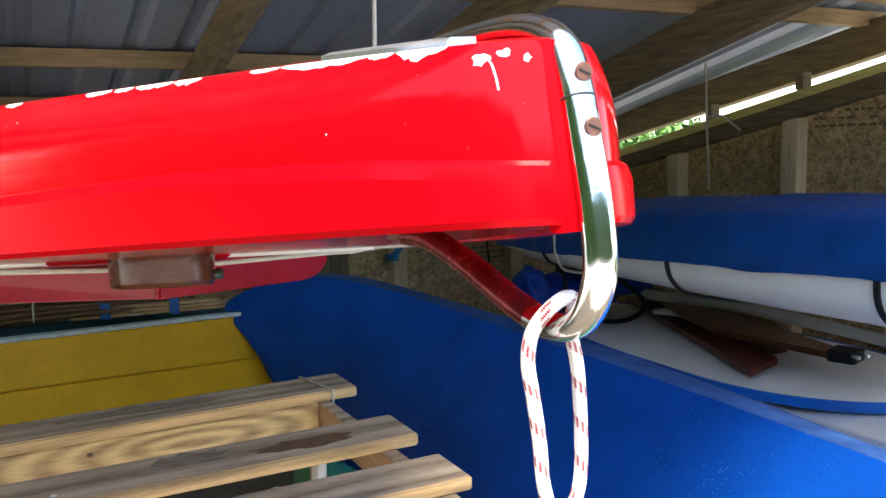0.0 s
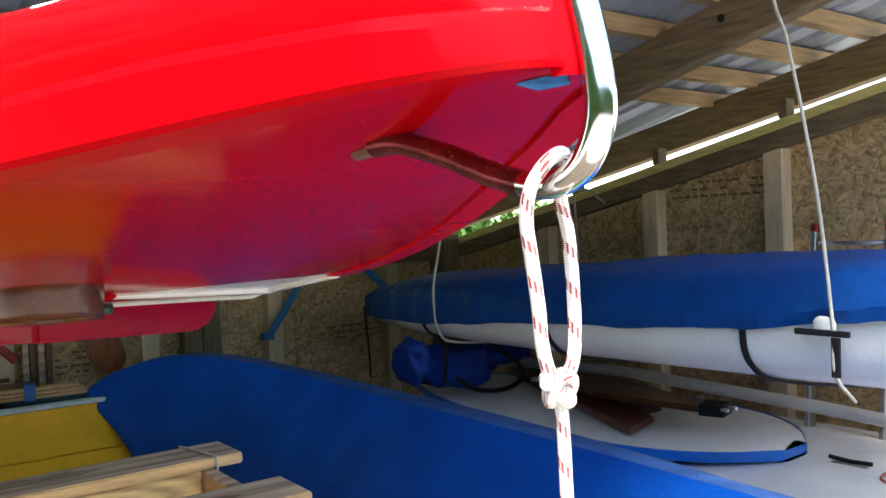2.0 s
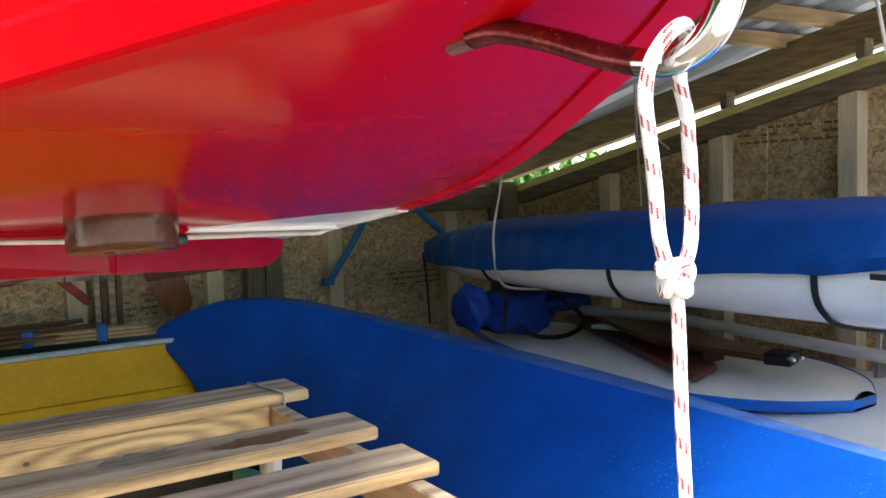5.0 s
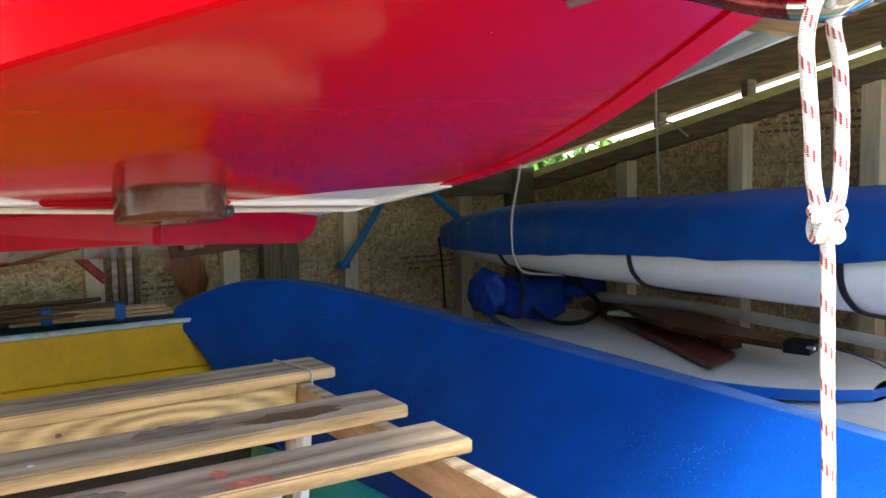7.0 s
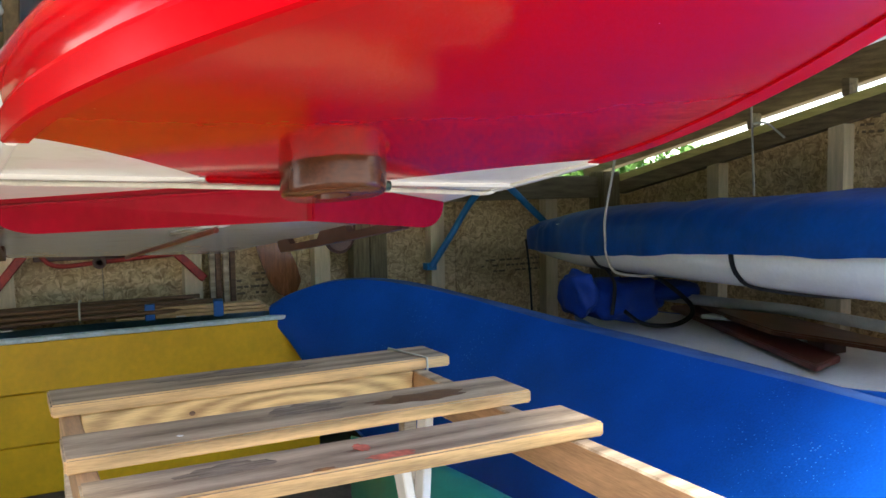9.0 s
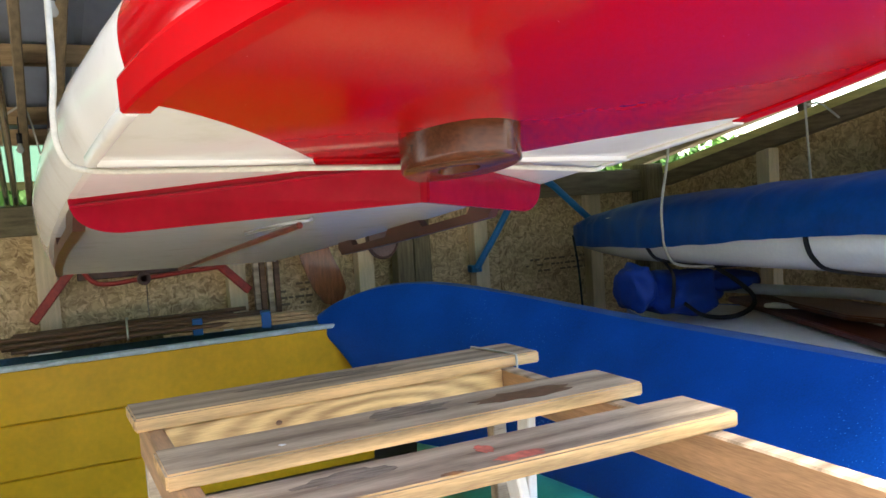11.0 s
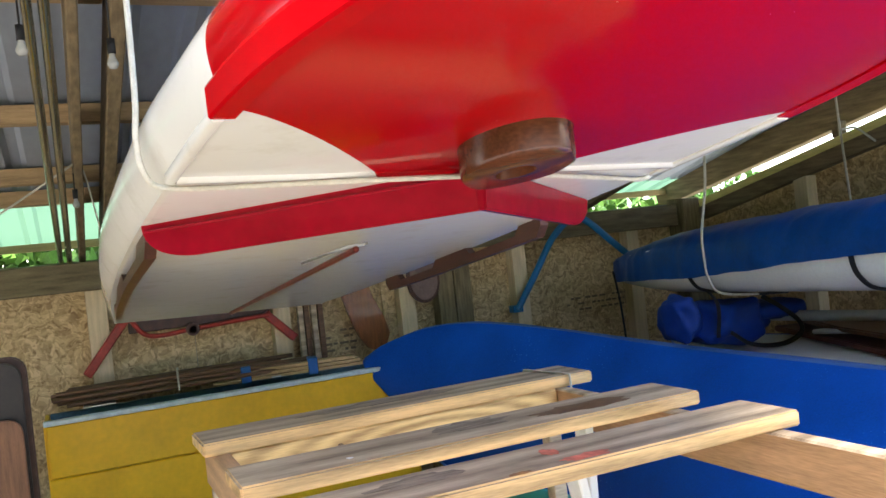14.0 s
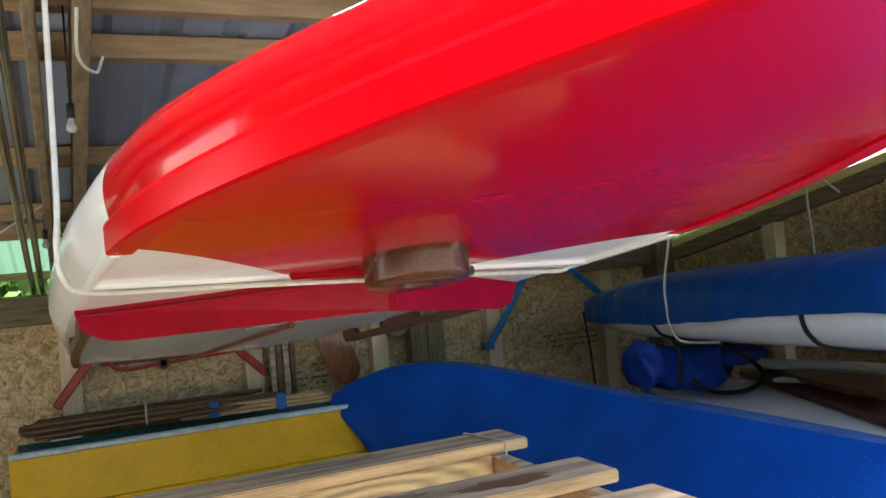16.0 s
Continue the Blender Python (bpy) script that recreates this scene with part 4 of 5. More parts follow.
solo("mast_spar", tube([(3.45, 5.3, 0.83), (3.80, 4.1, 0.82), (3.95, 3.0, 0.752), (4.02, 2.2, 0.70)], 0.030, 14), SPAR, "long pale grey metal spar lying on a boat", "spar", smooth=True)
solo("folded_cloth", box(3.60, 3.82, 4.35, 4.62, 0.725, 0.750, 0.008, turn=pose(0, 0, 0, 0, 6, 25)), DECK_WHITE, "folded white sailcloth on a dagger board", "cloth")


def blob(c, r, seed, amp=0.12, n=4):
    bm = bmesh.new()
    bmesh.ops.create_icosphere(bm, subdivisions=n, radius=1.0)
    for v in bm.verts:
        k = 1 + amp * noise.noise(v.co * 1.7 + Vector((seed, 0, 0))) + 0.04 * noise.noise(v.co * 5 + Vector((seed, 3, 0)))
        sq = Vector([math.copysign(abs(a) ** 0.75, a) for a in v.co])
        v.co = Vector(c) + Vector((sq.x * r[0], sq.y * r[1], sq.z * r[2])) * k
    return bm


vest = thing("life_vest", (3.25, 4.9, 0.68), "dark blue foam life vest with black straps", "life vest")
part("collar", blob((2.98, 4.93, 0.88), (0.075, 0.13, 0.125), 1.0, 0.3), JACKET, vest, smooth=True)
part("body", blob((3.26, 4.90, 0.835), (0.22, 0.18, 0.13), 2.0, 0.3), JACKET, vest, smooth=True)
part("flap", blob((3.56, 4.86, 0.87), (0.20, 0.16, 0.055), 5.0), JACKET, vest, smooth=True)
part("strap", tube(spline([(3.12, 4.70, 0.80), (3.22, 4.66, 0.725), (3.42, 4.64, 0.70), (3.56, 4.64, 0.74), (3.58, 4.66, 0.80), (3.48, 4.70, 0.90), (3.42, 4.76, 0.96)], 30), 0.01, 6, flat=(0.014, 0.005)), BLACK, vest, "black webbing strap", smooth=True)
part("strap", tube(spline([(3.05, 4.72, 0.78), (3.06, 4.71, 0.95), (3.08, 4.80, 1.03)], 16), 0.01, 6, flat=(0.014, 0.005)), BLACK, vest, "black webbing strap", smooth=True)

lad = thing("ladder", (4.25, 3.05, FLOOR), "aluminium ladder with red caps leaning at the side wall", "ladder")
for y in (2.86, 3.23):
    part("rail", beam((4.15, y, FLOOR + 0.02), (4.33, y, 1.56), 0.028, 0.065, 0.004, up=(1, 0, 0)), ALU, lad)
    part("cap", box(4.30, 4.37, y - 0.02, y + 0.02, 1.555, 1.60, 0.008), RED_OLD, lad, "red plastic cap")
for k in range(6):
    z = 0.15 + 0.27 * k
    xx = 4.15 + 0.18 * (z + 0.08) / 1.64
    part("rung", tube([(xx, 2.875, z), (xx, 3.215, z)], 0.014, 10), ALU, lad)
fold = thing("folding_chair", (4.2, 2.6, FLOOR), "folded chair with red and white striped cloth", "chair")
part("frame", beam((4.22, 2.74, FLOOR + 0.02), (4.32, 2.74, 0.95), 0.02, 0.03, 0.003, up=(1, 0, 0)), ALU, fold)
part("frame", beam((4.22, 2.44, FLOOR + 0.02), (4.32, 2.44, 0.95), 0.02, 0.03, 0.003, up=(1, 0, 0)), ALU, fold)
for k in range(7):
    y = 2.452 + 0.0395 * k
    part("stripe", beam((4.235, y + 0.02, 0.25), (4.308, y + 0.02, 0.92), 0.0385, 0.008, 0.001, up=(1, 0, 0)), RED_OLD if k % 2 == 0 else WHITE_HULL, fold)

# ---- things at the back wall ----
br = thing("blue_wall_bracket", (3.2, 6.33, 1.0), "bent blue painted metal bracket fixed to the wall", "bracket")
part("arm", tube(spline([(2.735, 6.335, 0.935), (2.90, 6.33, 1.16), (3.06, 6.325, 1.39), (3.20, 6.32, 1.51), (3.29, 6.315, 1.53), (3.38, 6.31, 1.49), (3.55, 6.30, 1.34), (3.72, 6.29, 1.19)], 50), 0.02, 8, flat=(0.026, 0.022)), BRACE, br, smooth=True)
part("foot", box(2.70, 2.78, 6.33, 6.398, 0.915, 0.965, 0.004), BRACE, br)
rb = thing("red_wall_bracket", (0.5, 6.3, 0.95), "red painted metal bracket with a cross bar at the wall", "bracket")
part("arm", beam((-0.045, 6.32, 0.92), (0.21, 6.32, 1.24), 0.05, 0.05, 0.006), RED_OLD, rb)
part("arm", beam((1.15, 6.32, 0.965), (0.98, 6.32, 1.14), 0.05, 0.05, 0.006), RED_OLD, rb)
part("cross_bar", tube(spline([(0.20, 6.30, 1.22), (0.30, 6.30, 1.10), (0.55, 6.30, 1.105), (0.80, 6.30, 1.12), (1.0, 6.30, 1.13)], 24), 0.014, 8), RED_OLD, rb, smooth=True)
part("plate", box(0.20, 1.02, 6.345, 6.395, 1.12, 1.24, 0.004), DARKWOOD, rb)
kb = bmesh.new()
for k in range(6):
    a = math.pi * k / 6
    beam((0.545 - 0.038 * math.cos(a), 6.28, 1.105 - 0.038 * math.sin(a)), (0.545 + 0.038 * math.cos(a), 6.28, 1.105 + 0.038 * math.sin(a)), 0.02, 0.014, 0.002, kb, up=(0, 1, 0))
part("star_knob", kb, DARKWOOD, rb, "dark star-shaped knob")
for x in (-0.02, 0.98):
    sb = thing("shelf_bracket", (x, 6.2, 0.8), "grey metal shelf bracket holding sticks", "bracket", "shelf brackets")
    part("bracket_arm", box(x - 0.06, x + 0.10, 6.02, 6.398, 0.782, 0.790, 0.001), ALU, sb)
    part("bracket_back", box(x + 0.0, x + 0.04, 6.39, 6.399, 0.70, 0.782, 0.001), ALU, sb)
random.seed(11)
for k in range(11):
    row, col = k // 4, k % 4
    z0 = 0.803 + row * 0.030
    y0 = 6.06 + col * 0.07 + 0.02 * row
    xa, xb = -0.22 + random.uniform(-0.02, 0.16), 1.05 + random.uniform(-0.12, 0.14)
    dz = random.uniform(0.0, 0.02)
    bm = tube([(xa, y0 + 0.02, z0), ((xa + xb) / 2, y0, z0 + dz * 0.5 + 0.004), (xb, y0 - 0.02, z0 + dz)], 0.0125, 8)
    solo("spar_stick", bm, STICK, "thin dark brown wooden stick in a pile", "stick", "pile of sticks", smooth=True)
solo("stick_tie", tube(spline([(0.41, 6.05, 0.795), (0.41, 6.05, 0.88), (0.42, 6.15, 0.905), (0.43, 6.20, 0.895)], 16), 0.006, 6), CORD, "pale cord tied round the sticks", "cord", smooth=True)
for k in range(9):
    row, col = k // 3, k % 3
    a = Vector((0.60 + 0.02 * k, 6.10 + 0.024 * col, 0.785 + 0.022 * row))
    b = Vector((1.46 - 0.03 * row, 5.94 + 0.024 * col, 0.798 + 0.022 * row))
    solo("batten", beam(a, b, 0.021, 0.019, 0.003), BAMBOO, "pale wooden sail batten in a taped bundle", "batten", "bundle of battens")
for x, y in ((0.79, 6.085), (1.165, 6.015)):
    solo("tape_band", box(x - 0.028, x + 0.028, y - 0.036, y + 0.066, 0.770, 0.866, 0.004, turn=pose(0, 0, 0, 0, 0, -10.5)), BLUE_TAPE, "blue adhesive tape round wooden battens", "tape", "tape bands")
for k, x in enumerate((1.205, 1.245, 1.29, 1.335)):
    solo("upright_batten", box(x - 0.017, x + 0.017, 6.34 + 0.008 * (k % 2), 6.375, FLOOR + 0.02, 1.36 - 0.03 * k, 0.003), STICK if k % 2 else PINE_GREY, "narrow brown board standing against the wall", "board", "boards at the wall")
bl = [(1.70, 0.80), (1.745, 0.84), (1.775, 0.91), (1.745, 1.02), (1.69, 1.14), (1.63, 1.34), (1.56, 1.35), (1.47, 1.34), (1.47, 1.20), (1.51, 1.05), (1.56, 0.92), (1.62, 0.83)]
solo("rudder_board", plate([(x, 6.32, z) for x, z in bl], (0, 0.03, 0), bev=0.006), mat("varnished_pine_board", (0.25, 0.09, 0.03), 0.25, coat=0.3, var=0.3, scale=4, fine=30, stretch=(14, 1, 1.5)), "varnished striped wooden board hung on the wall", "board")
pd = thing("paddle", (2.05, 6.34, 1.1), "brown paddle blade with a dark rim hung on the wall", "paddle")
ov = [(2.05 + 0.115 * math.cos(a), 1.215 + 0.145 * math.sin(a)) for a in np.linspace(math.pi, 2 * math.pi, 20)] + [(2.165, 1.45), (1.935, 1.45)]
part("rim", plate([(x, 6.325, z) for x, z in ov], (0, 0.025, 0), bev=0.004), DARKWOOD, pd)
iv = [(2.05 + 0.095 * math.cos(a), 1.215 + 0.125 * math.sin(a)) for a in np.linspace(math.pi, 2 * math.pi, 20)] + [(2.145, 1.43), (1.955, 1.43)]
part("blade", plate([(x, 6.317, z) for x, z in iv], (0, 0.007, 0)), mat("grey_brown_blade", (0.22, 0.14, 0.12), 0.5, var=0.2, scale=8), pd)


def stencil(axis, at, a0, a1, z0, rows, seed, parent):
    """Unreadable printed lines as plain bars."""
    rng = random.Random(seed)
    bm = bmesh.new()
    for r in range(rows):
        a = a0
        while a < a1:
            w = rng.uniform(0.015, 0.06)
            z = z0 - r * 0.042
            if rng.random() < 0.8:
                if axis == "y":
                    box(a, min(a + w, a1), at - 0.0012, at - 0.0002, z, z + 0.015, 0, bm)
                else:
                    box(at - 0.0012, at - 0.0002, a, min(a + w, a1), z, z + 0.015, 0, bm)
            a += w + rng.uniform(0.008, 0.02)
    part("stencil", bm, INK, parent, "dark unreadable printed lines")


stencil("y", BW + 0.0955, 3.24, 3.88, 0.93, 3, 1, wall_back)
stencil("y", BW + 0.0955, 1.39, 1.60, 0.95, 4, 2, wall_back)
stencil("x", RW + 0.0955, 3.62, 4.28, 1.86, 3, 3, wall_right)

# ---- boards leaning in the corner by the yellow boat ----
def leaning(x0, x1, y, top, m, label, thick=0.03):
    r = (x1 - x0) * 0.32
    pts = [(x0, y, FLOOR + 0.02), (x1, y, FLOOR + 0.02), (x1, y, top - r)]
    pts += [(x1 - r + r * math.cos(a), y, top - r + r * math.sin(a)) for a in np.linspace(0.2, 1.57, 6)]
    pts += [(x0 + r - r * math.sin(a), y, top - r + r * math.cos(a)) for a in np.linspace(0.0, 1.4, 6)] + [(x0, y, top - r)]
    return solo("leaning_board", plate(pts, (0, thick, 0), bev=0.007), m, label, "board", "leaning boards")


leaning(-0.475, -0.275, 5.03, 1.17, DARKWOOD, "dark brown rounded wooden board leaning by the wall")
leaning(-0.49, -0.295, 4.97, 1.15, mat("black_leather_board", (0.03, 0.022, 0.02), 0.45, var=0.3, scale=10, bump=0.3), "nearly black rounded board leaning by the wall")
leaning(-0.48, -0.305, 4.92, 0.93, mat("mid_brown_board", (0.24, 0.10, 0.045), 0.4, var=0.25, scale=6, stretch=(12, 12, 1)), "mid-brown rounded wooden blade leaning before darker boards")

# ---- pipes, bulbs and cords under the roof ----
for x in (-0.115, -0.07):
    bm = tube([(x, 6.7, roof_z(6.7) - 0.285), (x, 1.85, roof_z(1.85) - 0.285)], 0.016, 14)
    solo("conduit_pipe", bm, BRIGHT, "shiny metal pipe run along under the rafters", "pipe", "pipes under the roof", smooth=True)


def bulb(x, y, z, top):
    b = thing("light_bulb", (x, y, z), "clear unlit bulb on a string under the roof", "bulb", "string of bulbs")
    prof = [(0.003, -0.034), (0.010, -0.032), (0.015, -0.025), (0.016, -0.018), (0.012, -0.008), (0.008, 0.002), (0.008, 0.01)]
    rows = [[(x + r * math.cos(a), y + r * math.sin(a), z + h) for a in np.linspace(0, 2 * math.pi, 14)[:-1]] for r, h in prof]
    part("glass", loft(rows, closed=True, cap=True), GLASS, b, smooth=True)
    part("socket", tube([(x, y, z + 0.008), (x, y, z + 0.05)], 0.011, 10), BLACK, b)
    part("wire", tube([(x, y, z + 0.05), (x, y, top)], 0.003, 6), BLACK, b)


bulb(0.088, 3.65, 2.04, roof_z(3.65) - 0.15)
bulb(-0.135, 3.70, 2.09, roof_z(3.7) - 0.03)
bulb(-0.02, 5.2, 1.80, roof_z(5.2) - 0.24)
solo("string_cord", tube(spline([(-0.85, 6.0, 1.60), (-0.41, 5.6, 1.763), (0.0, 5.2, 1.97)], 16), 0.005, 6), CORD, "thin pale cord strung under the rafters", "cord", smooth=True)
solo("string_cord", tube(spline([(0.005, 5.2, 1.975), (0.03, 5.22, 1.90), (0.10, 5.6, 1.552), (0.13, 5.8, 1.38)], 16), 0.004, 6), CORD, "thin pale cord hanging from a rafter", "cord", smooth=True)
solo("loose_wire", tube(spline([(0.10, 3.0, 2.16), (0.10, 3.1, 2.08), (0.14, 3.2, 2.07), (0.16, 3.25, 2.12)], 16), 0.004, 6), CORD, "loose pale wire loop under the roof", "wire", smooth=True)

# ---- marks on the rack's planks, white stand below ----
slats = [o for o in rack.children if o.name.startswith("slat")]


def patch(cx, cy, rx, ry, m, seed, parent, name, label):
    rng = random.Random(seed)
    n = 22
    pts = []
    for i in range(n):
        a = 2 * math.pi * i / n
        k = rng.uniform(0.65, 1.1)
        pts.append((cx + rx * k * math.cos(a), cy + ry * k * math.sin(a), TOPZ + 0.0003))
    part(name, plate(pts, (0, 0, 0.0006)), m, parent, label)


STAIN = mat("dark_damp_stain", (0.17, 0.09, 0.045), 0.6, var=0.3, scale=20, stretch=(2, 14, 14))
patch(0.90, 2.735, 0.13, 0.040, STAIN, 3, slats[1], "stain", "dark damp stain in the wood")
patch(0.36, 2.709, 0.008, 0.006, CHIP_WHITE, 4, slats[1], "paint_spot", "white paint spot")
patch(0.672, 2.392, 0.050, 0.018, REDINK, 5, slats[2], "paint_mark", "red spray paint mark")
patch(0.640, 2.46, 0.016, 0.026, REDINK, 6, slats[2], "paint_mark", "red spray paint mark")
patch(0.54, 2.382, 0.026, 0.009, mat("orange_brown_knot", (0.33, 0.15, 0.05), 0.6, var=0.3, scale=60), 7, slats[2], "knot", "brown knot in the plank")
GREYING = mat("grey_weather_stain", (0.23, 0.175, 0.125), 0.75, var=0.3, scale=9, fine=60, stretch=(1.5, 12, 12), second=(0.38, 0.30, 0.22))
patch(0.64, 2.77, 0.10, 0.048, GREYING, 8, slats[1], "stain", "grey weather stain in the wood")
patch(0.60, 3.21, 0.24, 0.040, GREYING, 9, slats[0], "stain", "grey weather stain in the wood")
patch(0.40, 2.47, 0.09, 0.03, GREYING, 10, slats[2], "stain", "grey weather stain in the wood")
rail = [o for o in rack.children if o.name.startswith("cross_rail")][0]
for kx, kz, kr in ((0.457, 0.986, 0.006), (0.200, 0.976, 0.005)):
    ring = [(kx + 1.3 * kr * math.cos(a), 3.1037, kz + kr * math.sin(a)) for a in np.linspace(0, 2 * math.pi, 13)[:-1]]
    part("knot", plate(ring, (0, -0.0006, 0)), STICK, rail, "dark brown knot in the rail")
st = thing("white_stand", (0.85, 2.75, FLOOR), "white painted folding stand below the timber rack", "stand")
part("leg", beam((0.80, 2.66, 0.985), (0.92, 2.50, FLOOR + 0.03), 0.05, 0.022, 0.003, up=(1, 0, 0)), WHITE_HULL, st)
part("leg", beam((0.97, 2.86, 0.985), (0.78, 2.62, FLOOR + 0.03), 0.05, 0.022, 0.003, up=(1, 0, 0)), WHITE_HULL, st)

# ---- supports of the stored boats ----
for x in (3.35, 3.95):
    for y in (1.6, 4.4):
        solo("timber_block", box(x - 0.05, x + 0.05, y - 0.12, y + 0.12, FLOOR + 0.02, 0.285, 0.004), POST, "rough timber block under a stored dinghy", "block", "blocks under the dinghy")

# ---- greenery behind and beside the shed, and unseen trees round its front ----
def foliage(name, x0, x1, y0, y1, z0, z1, count, seed, size=1.0):
    rng = np.random.default_rng(seed)
    c = rng.uniform((x0, y0, z0), (x1, y1, z1), (count, 3))
    c += 0.25 * np.sin(c[:, [1, 2, 0]] * 2.3)
    u = rng.normal(size=(count, 3))
    u /= np.linalg.norm(u, axis=1)[:, None]
    v = np.cross(u, rng.normal(size=(count, 3)))
    v /= np.linalg.norm(v, axis=1)[:, None]
    s = size * rng.uniform(0.05, 0.11, (count, 1))
    q = np.stack([c - u * s, c - v * s * 0.5, c + u * s, c + v * s * 0.5], 1).reshape(-1, 3)
    me = bpy.data.meshes.new(name)
    me.from_pydata(q.tolist(), [], np.arange(count * 4).reshape(-1, 4).tolist())
    me.materials.append(LEAF)
    return tagged(new(name, me), "dense green leaves of bushes and trees round the shed", "bush", kind="stuff")


foliage("hedge_leaves", -5, 4.6, 8.2, 10.2, 0.0, 3.6, 48000, 5)
foliage("hedge_leaves", 4.6, 9.5, 8.2, 10.2, 0.0, 1.75, 14000, 15)
# next two: out of view, added to block low sky and tint reflections green
foliage("unseen_leaves", -24, 24, -17, -14, 0.0, 7.5, 36000, 9, 3.6)
foliage("unseen_leaves", -14, -10.5, -14, 9, 0.0, 8.0, 30000, 12, 3.6)
foliage("side_leaves", 7.0, 8.4, -2, 8.5, 0.0, 1.2, 9000, 6)

# ---- eave sheet outside the back wall, green light from the plants put into its colour ----
EAVE = bpy.data.materials.new("green_lit_sheet")
EAVE.use_nodes = True
en = EAVE.node_tree.nodes
tr = en.new("ShaderNodeBsdfTranslucent")
tr.inputs[0].default_value = (0.062, 0.12, 0.078, 1)
df = en.new("ShaderNodeBsdfDiffuse")
df.inputs[0].default_value = (0.38, 0.60, 0.44, 1)
em = en.new("ShaderNodeMixShader")
em.inputs[0].default_value = 0.25
EAVE.node_tree.links.new(tr.outputs[0], em.inputs[1])
EAVE.node_tree.links.new(df.outputs[0], em.inputs[2])
EAVE.node_tree.links.new(em.outputs[0], en["Material Output"].inputs[0])
bm = loft([[(px, yy, roof_z(yy) + pz) for px, pz in prof if px < 2.5] for yy in (6.222, 7.18)])
loft([[(px, yy, roof_z(yy) + pz) for px, pz in EAST] for yy in (6.802, 7.18)], bm=bm)
tagged(part("eave_sheet", bm, EAVE), "translucent corrugated eave sheet with green light put into its colour", "sheet", kind="structure")
tagged(part("trim", box(-3.3, 5.0, 6.98, 7.08, roof_z(7.03) - 0.06, roof_z(7.03) - 0.014, 0.003), PURLIN), "pale wooden strip under the eave sheet", "trim", kind="structure")

# ---- small marks on the bow ----
def on_deck(x, y, h):
    f = (x - axis_x(y)) / half(y)
    return Vector((x, y, deck_z(x, y) + camber(f, y) + h))


STICK_BLUE = mat("blue_sticker", (0.02, 0.12, 0.42), 0.3, var=0.5, scale=90, fine=300, second=(0.08, 0.28, 0.58))
part("sticker", plate([on_deck(x, y, -0.0012) for x, y in ((0.511, 1.217), (0.5155, 1.205), (0.523, 1.1985), (0.5335, 1.207), (0.5265, 1.2195))], (0, 0, 0.0008)), STICK_BLUE, boat, "blue and white worn sticker")
part("foot_plate", plate([(0.509, 1.354, 1.6740), (0.511, 1.335, 1.6760), (0.521, 1.325, 1.6765), (0.5215, 1.342, 1.6745), (0.517, 1.362, 1.6725)], (0, 0, 0.004), bev=0.0012), COPPER, boat, "dull metal foot of the bow handle")


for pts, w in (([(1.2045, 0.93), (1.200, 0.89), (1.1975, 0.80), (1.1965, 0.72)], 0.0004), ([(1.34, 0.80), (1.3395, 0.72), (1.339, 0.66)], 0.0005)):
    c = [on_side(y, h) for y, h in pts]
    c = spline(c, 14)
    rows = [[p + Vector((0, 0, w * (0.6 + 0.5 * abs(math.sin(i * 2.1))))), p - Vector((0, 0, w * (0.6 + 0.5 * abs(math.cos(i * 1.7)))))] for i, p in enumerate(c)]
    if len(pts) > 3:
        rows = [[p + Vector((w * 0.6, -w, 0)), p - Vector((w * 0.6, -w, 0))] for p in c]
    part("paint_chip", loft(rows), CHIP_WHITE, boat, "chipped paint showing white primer")
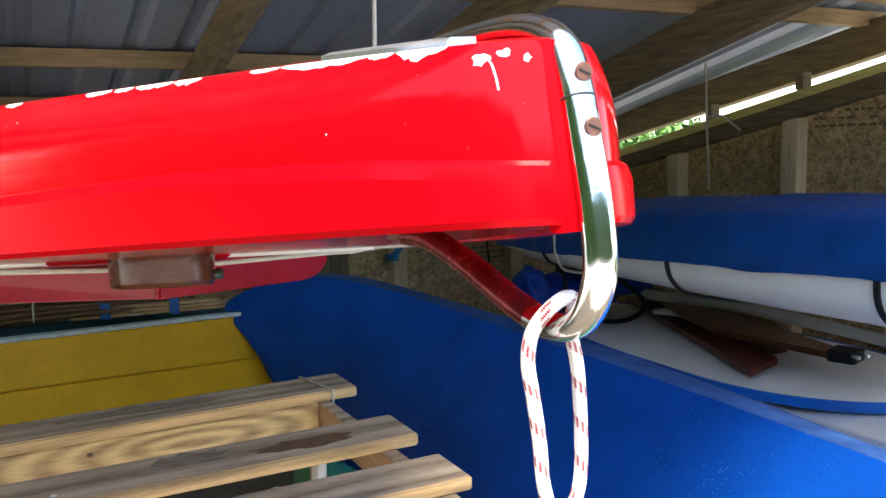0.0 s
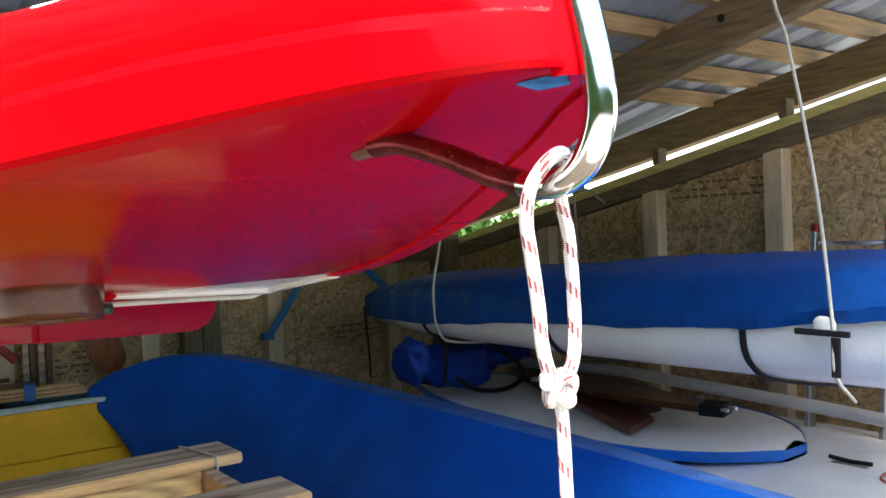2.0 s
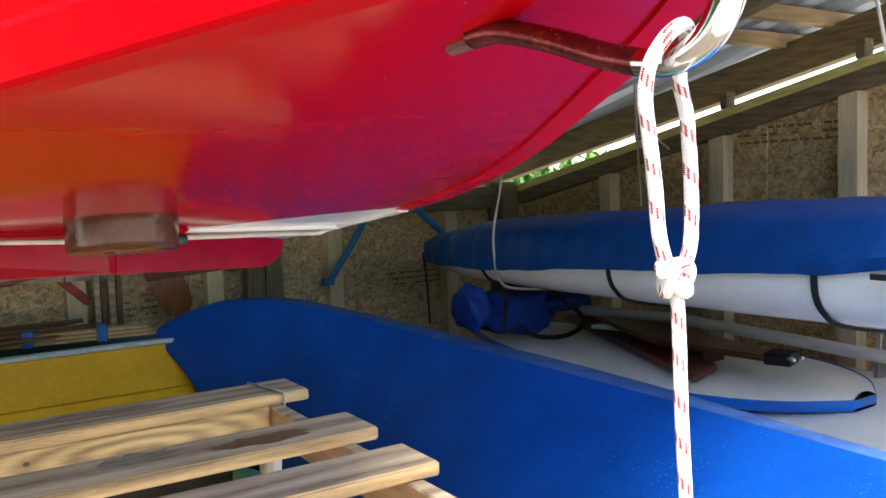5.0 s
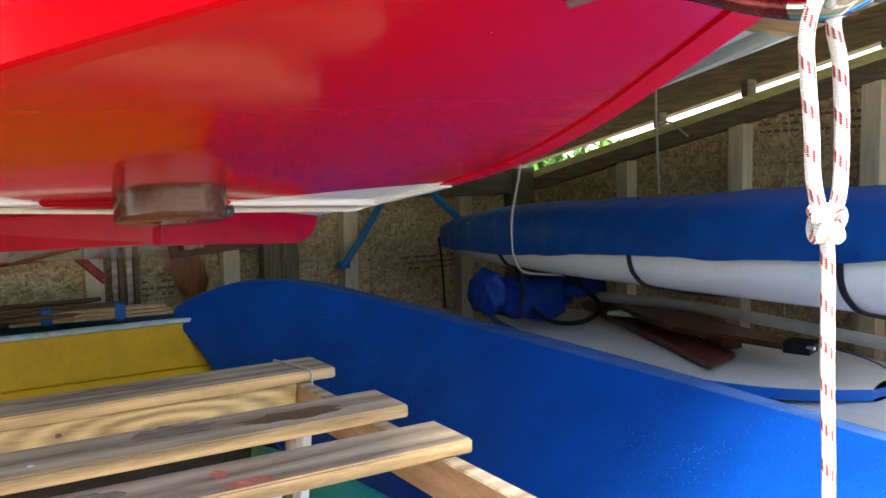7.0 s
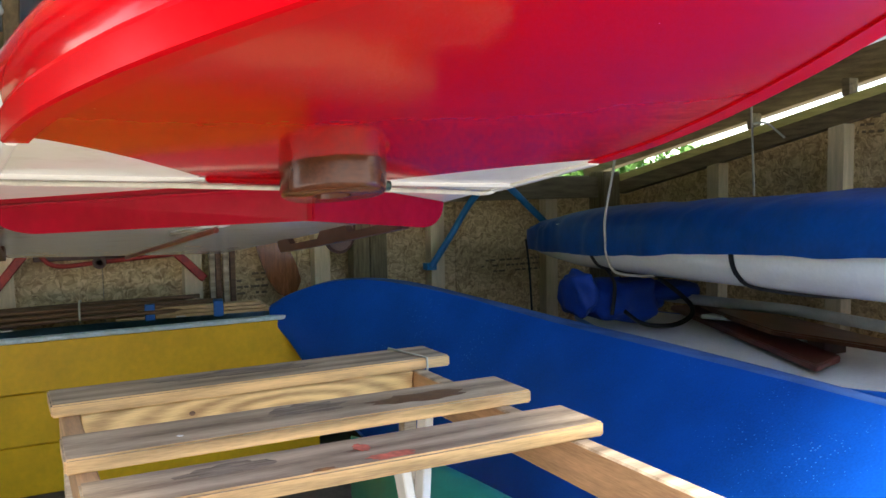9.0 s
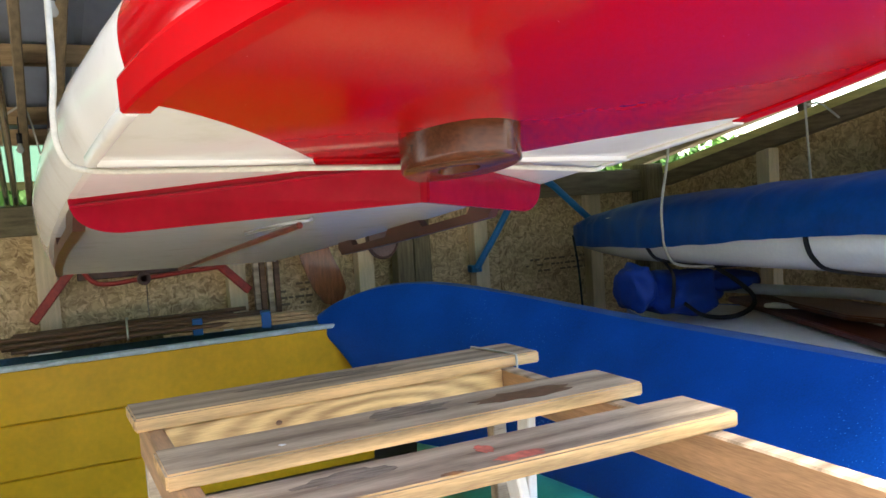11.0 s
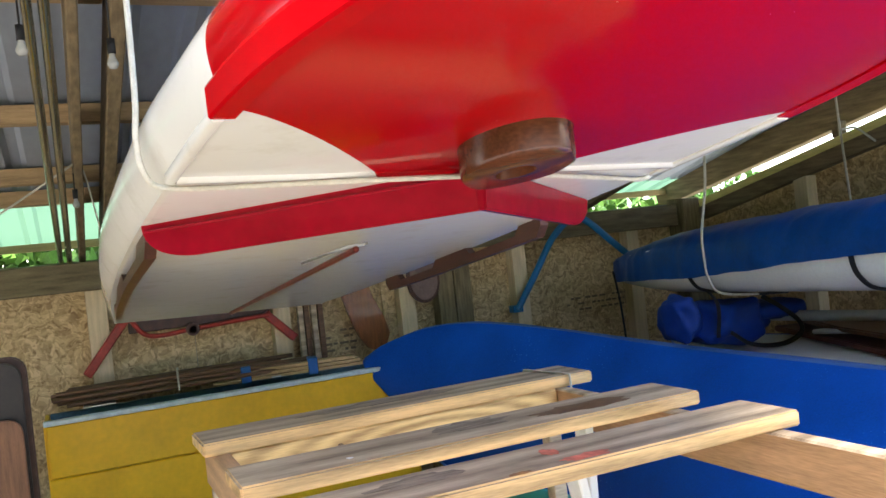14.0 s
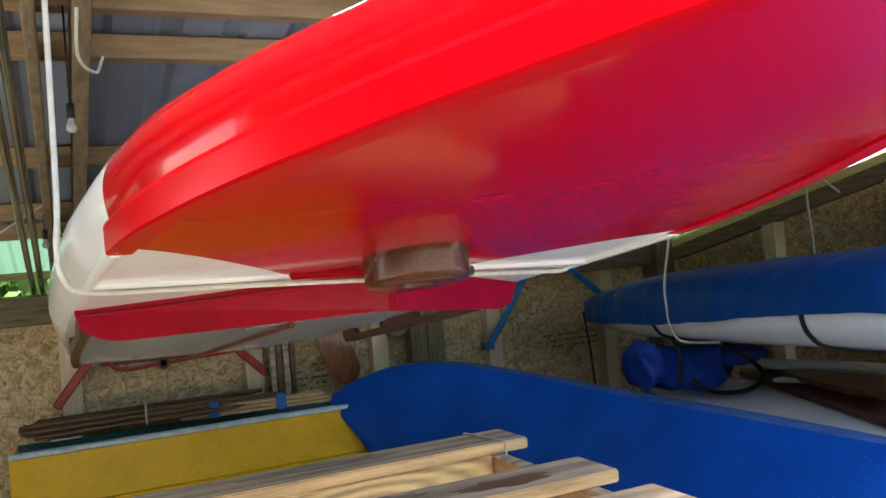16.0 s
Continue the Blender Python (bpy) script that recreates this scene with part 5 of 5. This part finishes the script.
def side_chip(y, h, wide, high, seed, m=CHIP_WHITE):
    """A ragged flake of lost paint on the near side panel."""
    rng = random.Random(seed)
    rim = []
    for k in range(14):
        a = 2 * math.pi * k / 14
        q = rng.uniform(0.6, 1.1)
        rim.append(on_side(y + wide * q * math.cos(a), h + high / tall(y) * q * math.sin(a), 0.0009))
    bm = bmesh.new()
    bm.faces.new([bm.verts.new(p) for p in rim])
    part("paint_chip", bm, m, boat, "chipped paint showing pale primer")


PINKISH = mat("pale_pink_scuff", (0.72, 0.25, 0.24), 0.5, var=0.1)
side_chip(1.2028, 0.90, 0.0036, 0.0028, 1)
side_chip(1.1958, 0.93, 0.0022, 0.0020, 2)
side_chip(1.1895, 0.90, 0.0010, 0.0018, 3)
rng = random.Random(31)
for k in range(12):
    y = 1.188 + 0.05 * rng.random() ** 1.6
    side_chip(y, rng.uniform(0.05, 0.85), rng.uniform(0.00008, 0.00022), rng.uniform(0.0001, 0.0004), 40 + k, PINKISH)
for k in range(4):
    side_chip(rng.uniform(1.25, 1.5), rng.uniform(0.1, 0.85), 0.0002, 0.00025, 80 + k, PINKISH)
# cleat of the hung boat
part("fairlead", blob((2.760, 2.33, 1.292), (0.016, 0.036, 0.034), 3.0, 0.02, 3), WHITE_HULL, hb, "white plastic fairlead", smooth=True)
part("strap", box(2.738, 2.748, 2.24, 2.42, 1.265, 1.285, 0.003), BLACK, hb, "black webbing strap")
part("strap", box(2.738, 2.746, 2.27, 2.30, 1.14, 1.264, 0.002), BLACK, hb, "black webbing strap")

# fittings on the plain dinghy's deck
cl = thing("deck_cleat", (3.657, 2.73, 0.60), "small grey metal cleat on a white deck", "cleat")
part("base", box(3.637, 3.677, 2.655, 2.805, 0.598, 0.606, 0.002), ALU, cl)
part("horn", tube([(3.657, 2.64, 0.622), (3.657, 2.73, 0.617), (3.657, 2.82, 0.622)], 0.009, 8), BLACK, cl, smooth=True)
ring = [(3.62 + 0.10 * math.cos(a), 2.50 + 0.07 * math.sin(a), 0.605 + 0.004 * math.sin(2 * a)) for a in np.linspace(0.3, 6.3, 30)]
solo("rope_loop", tube(ring, 0.007, 8), REDINK, "thin red rope loop lying on a white deck", "rope", smooth=True)
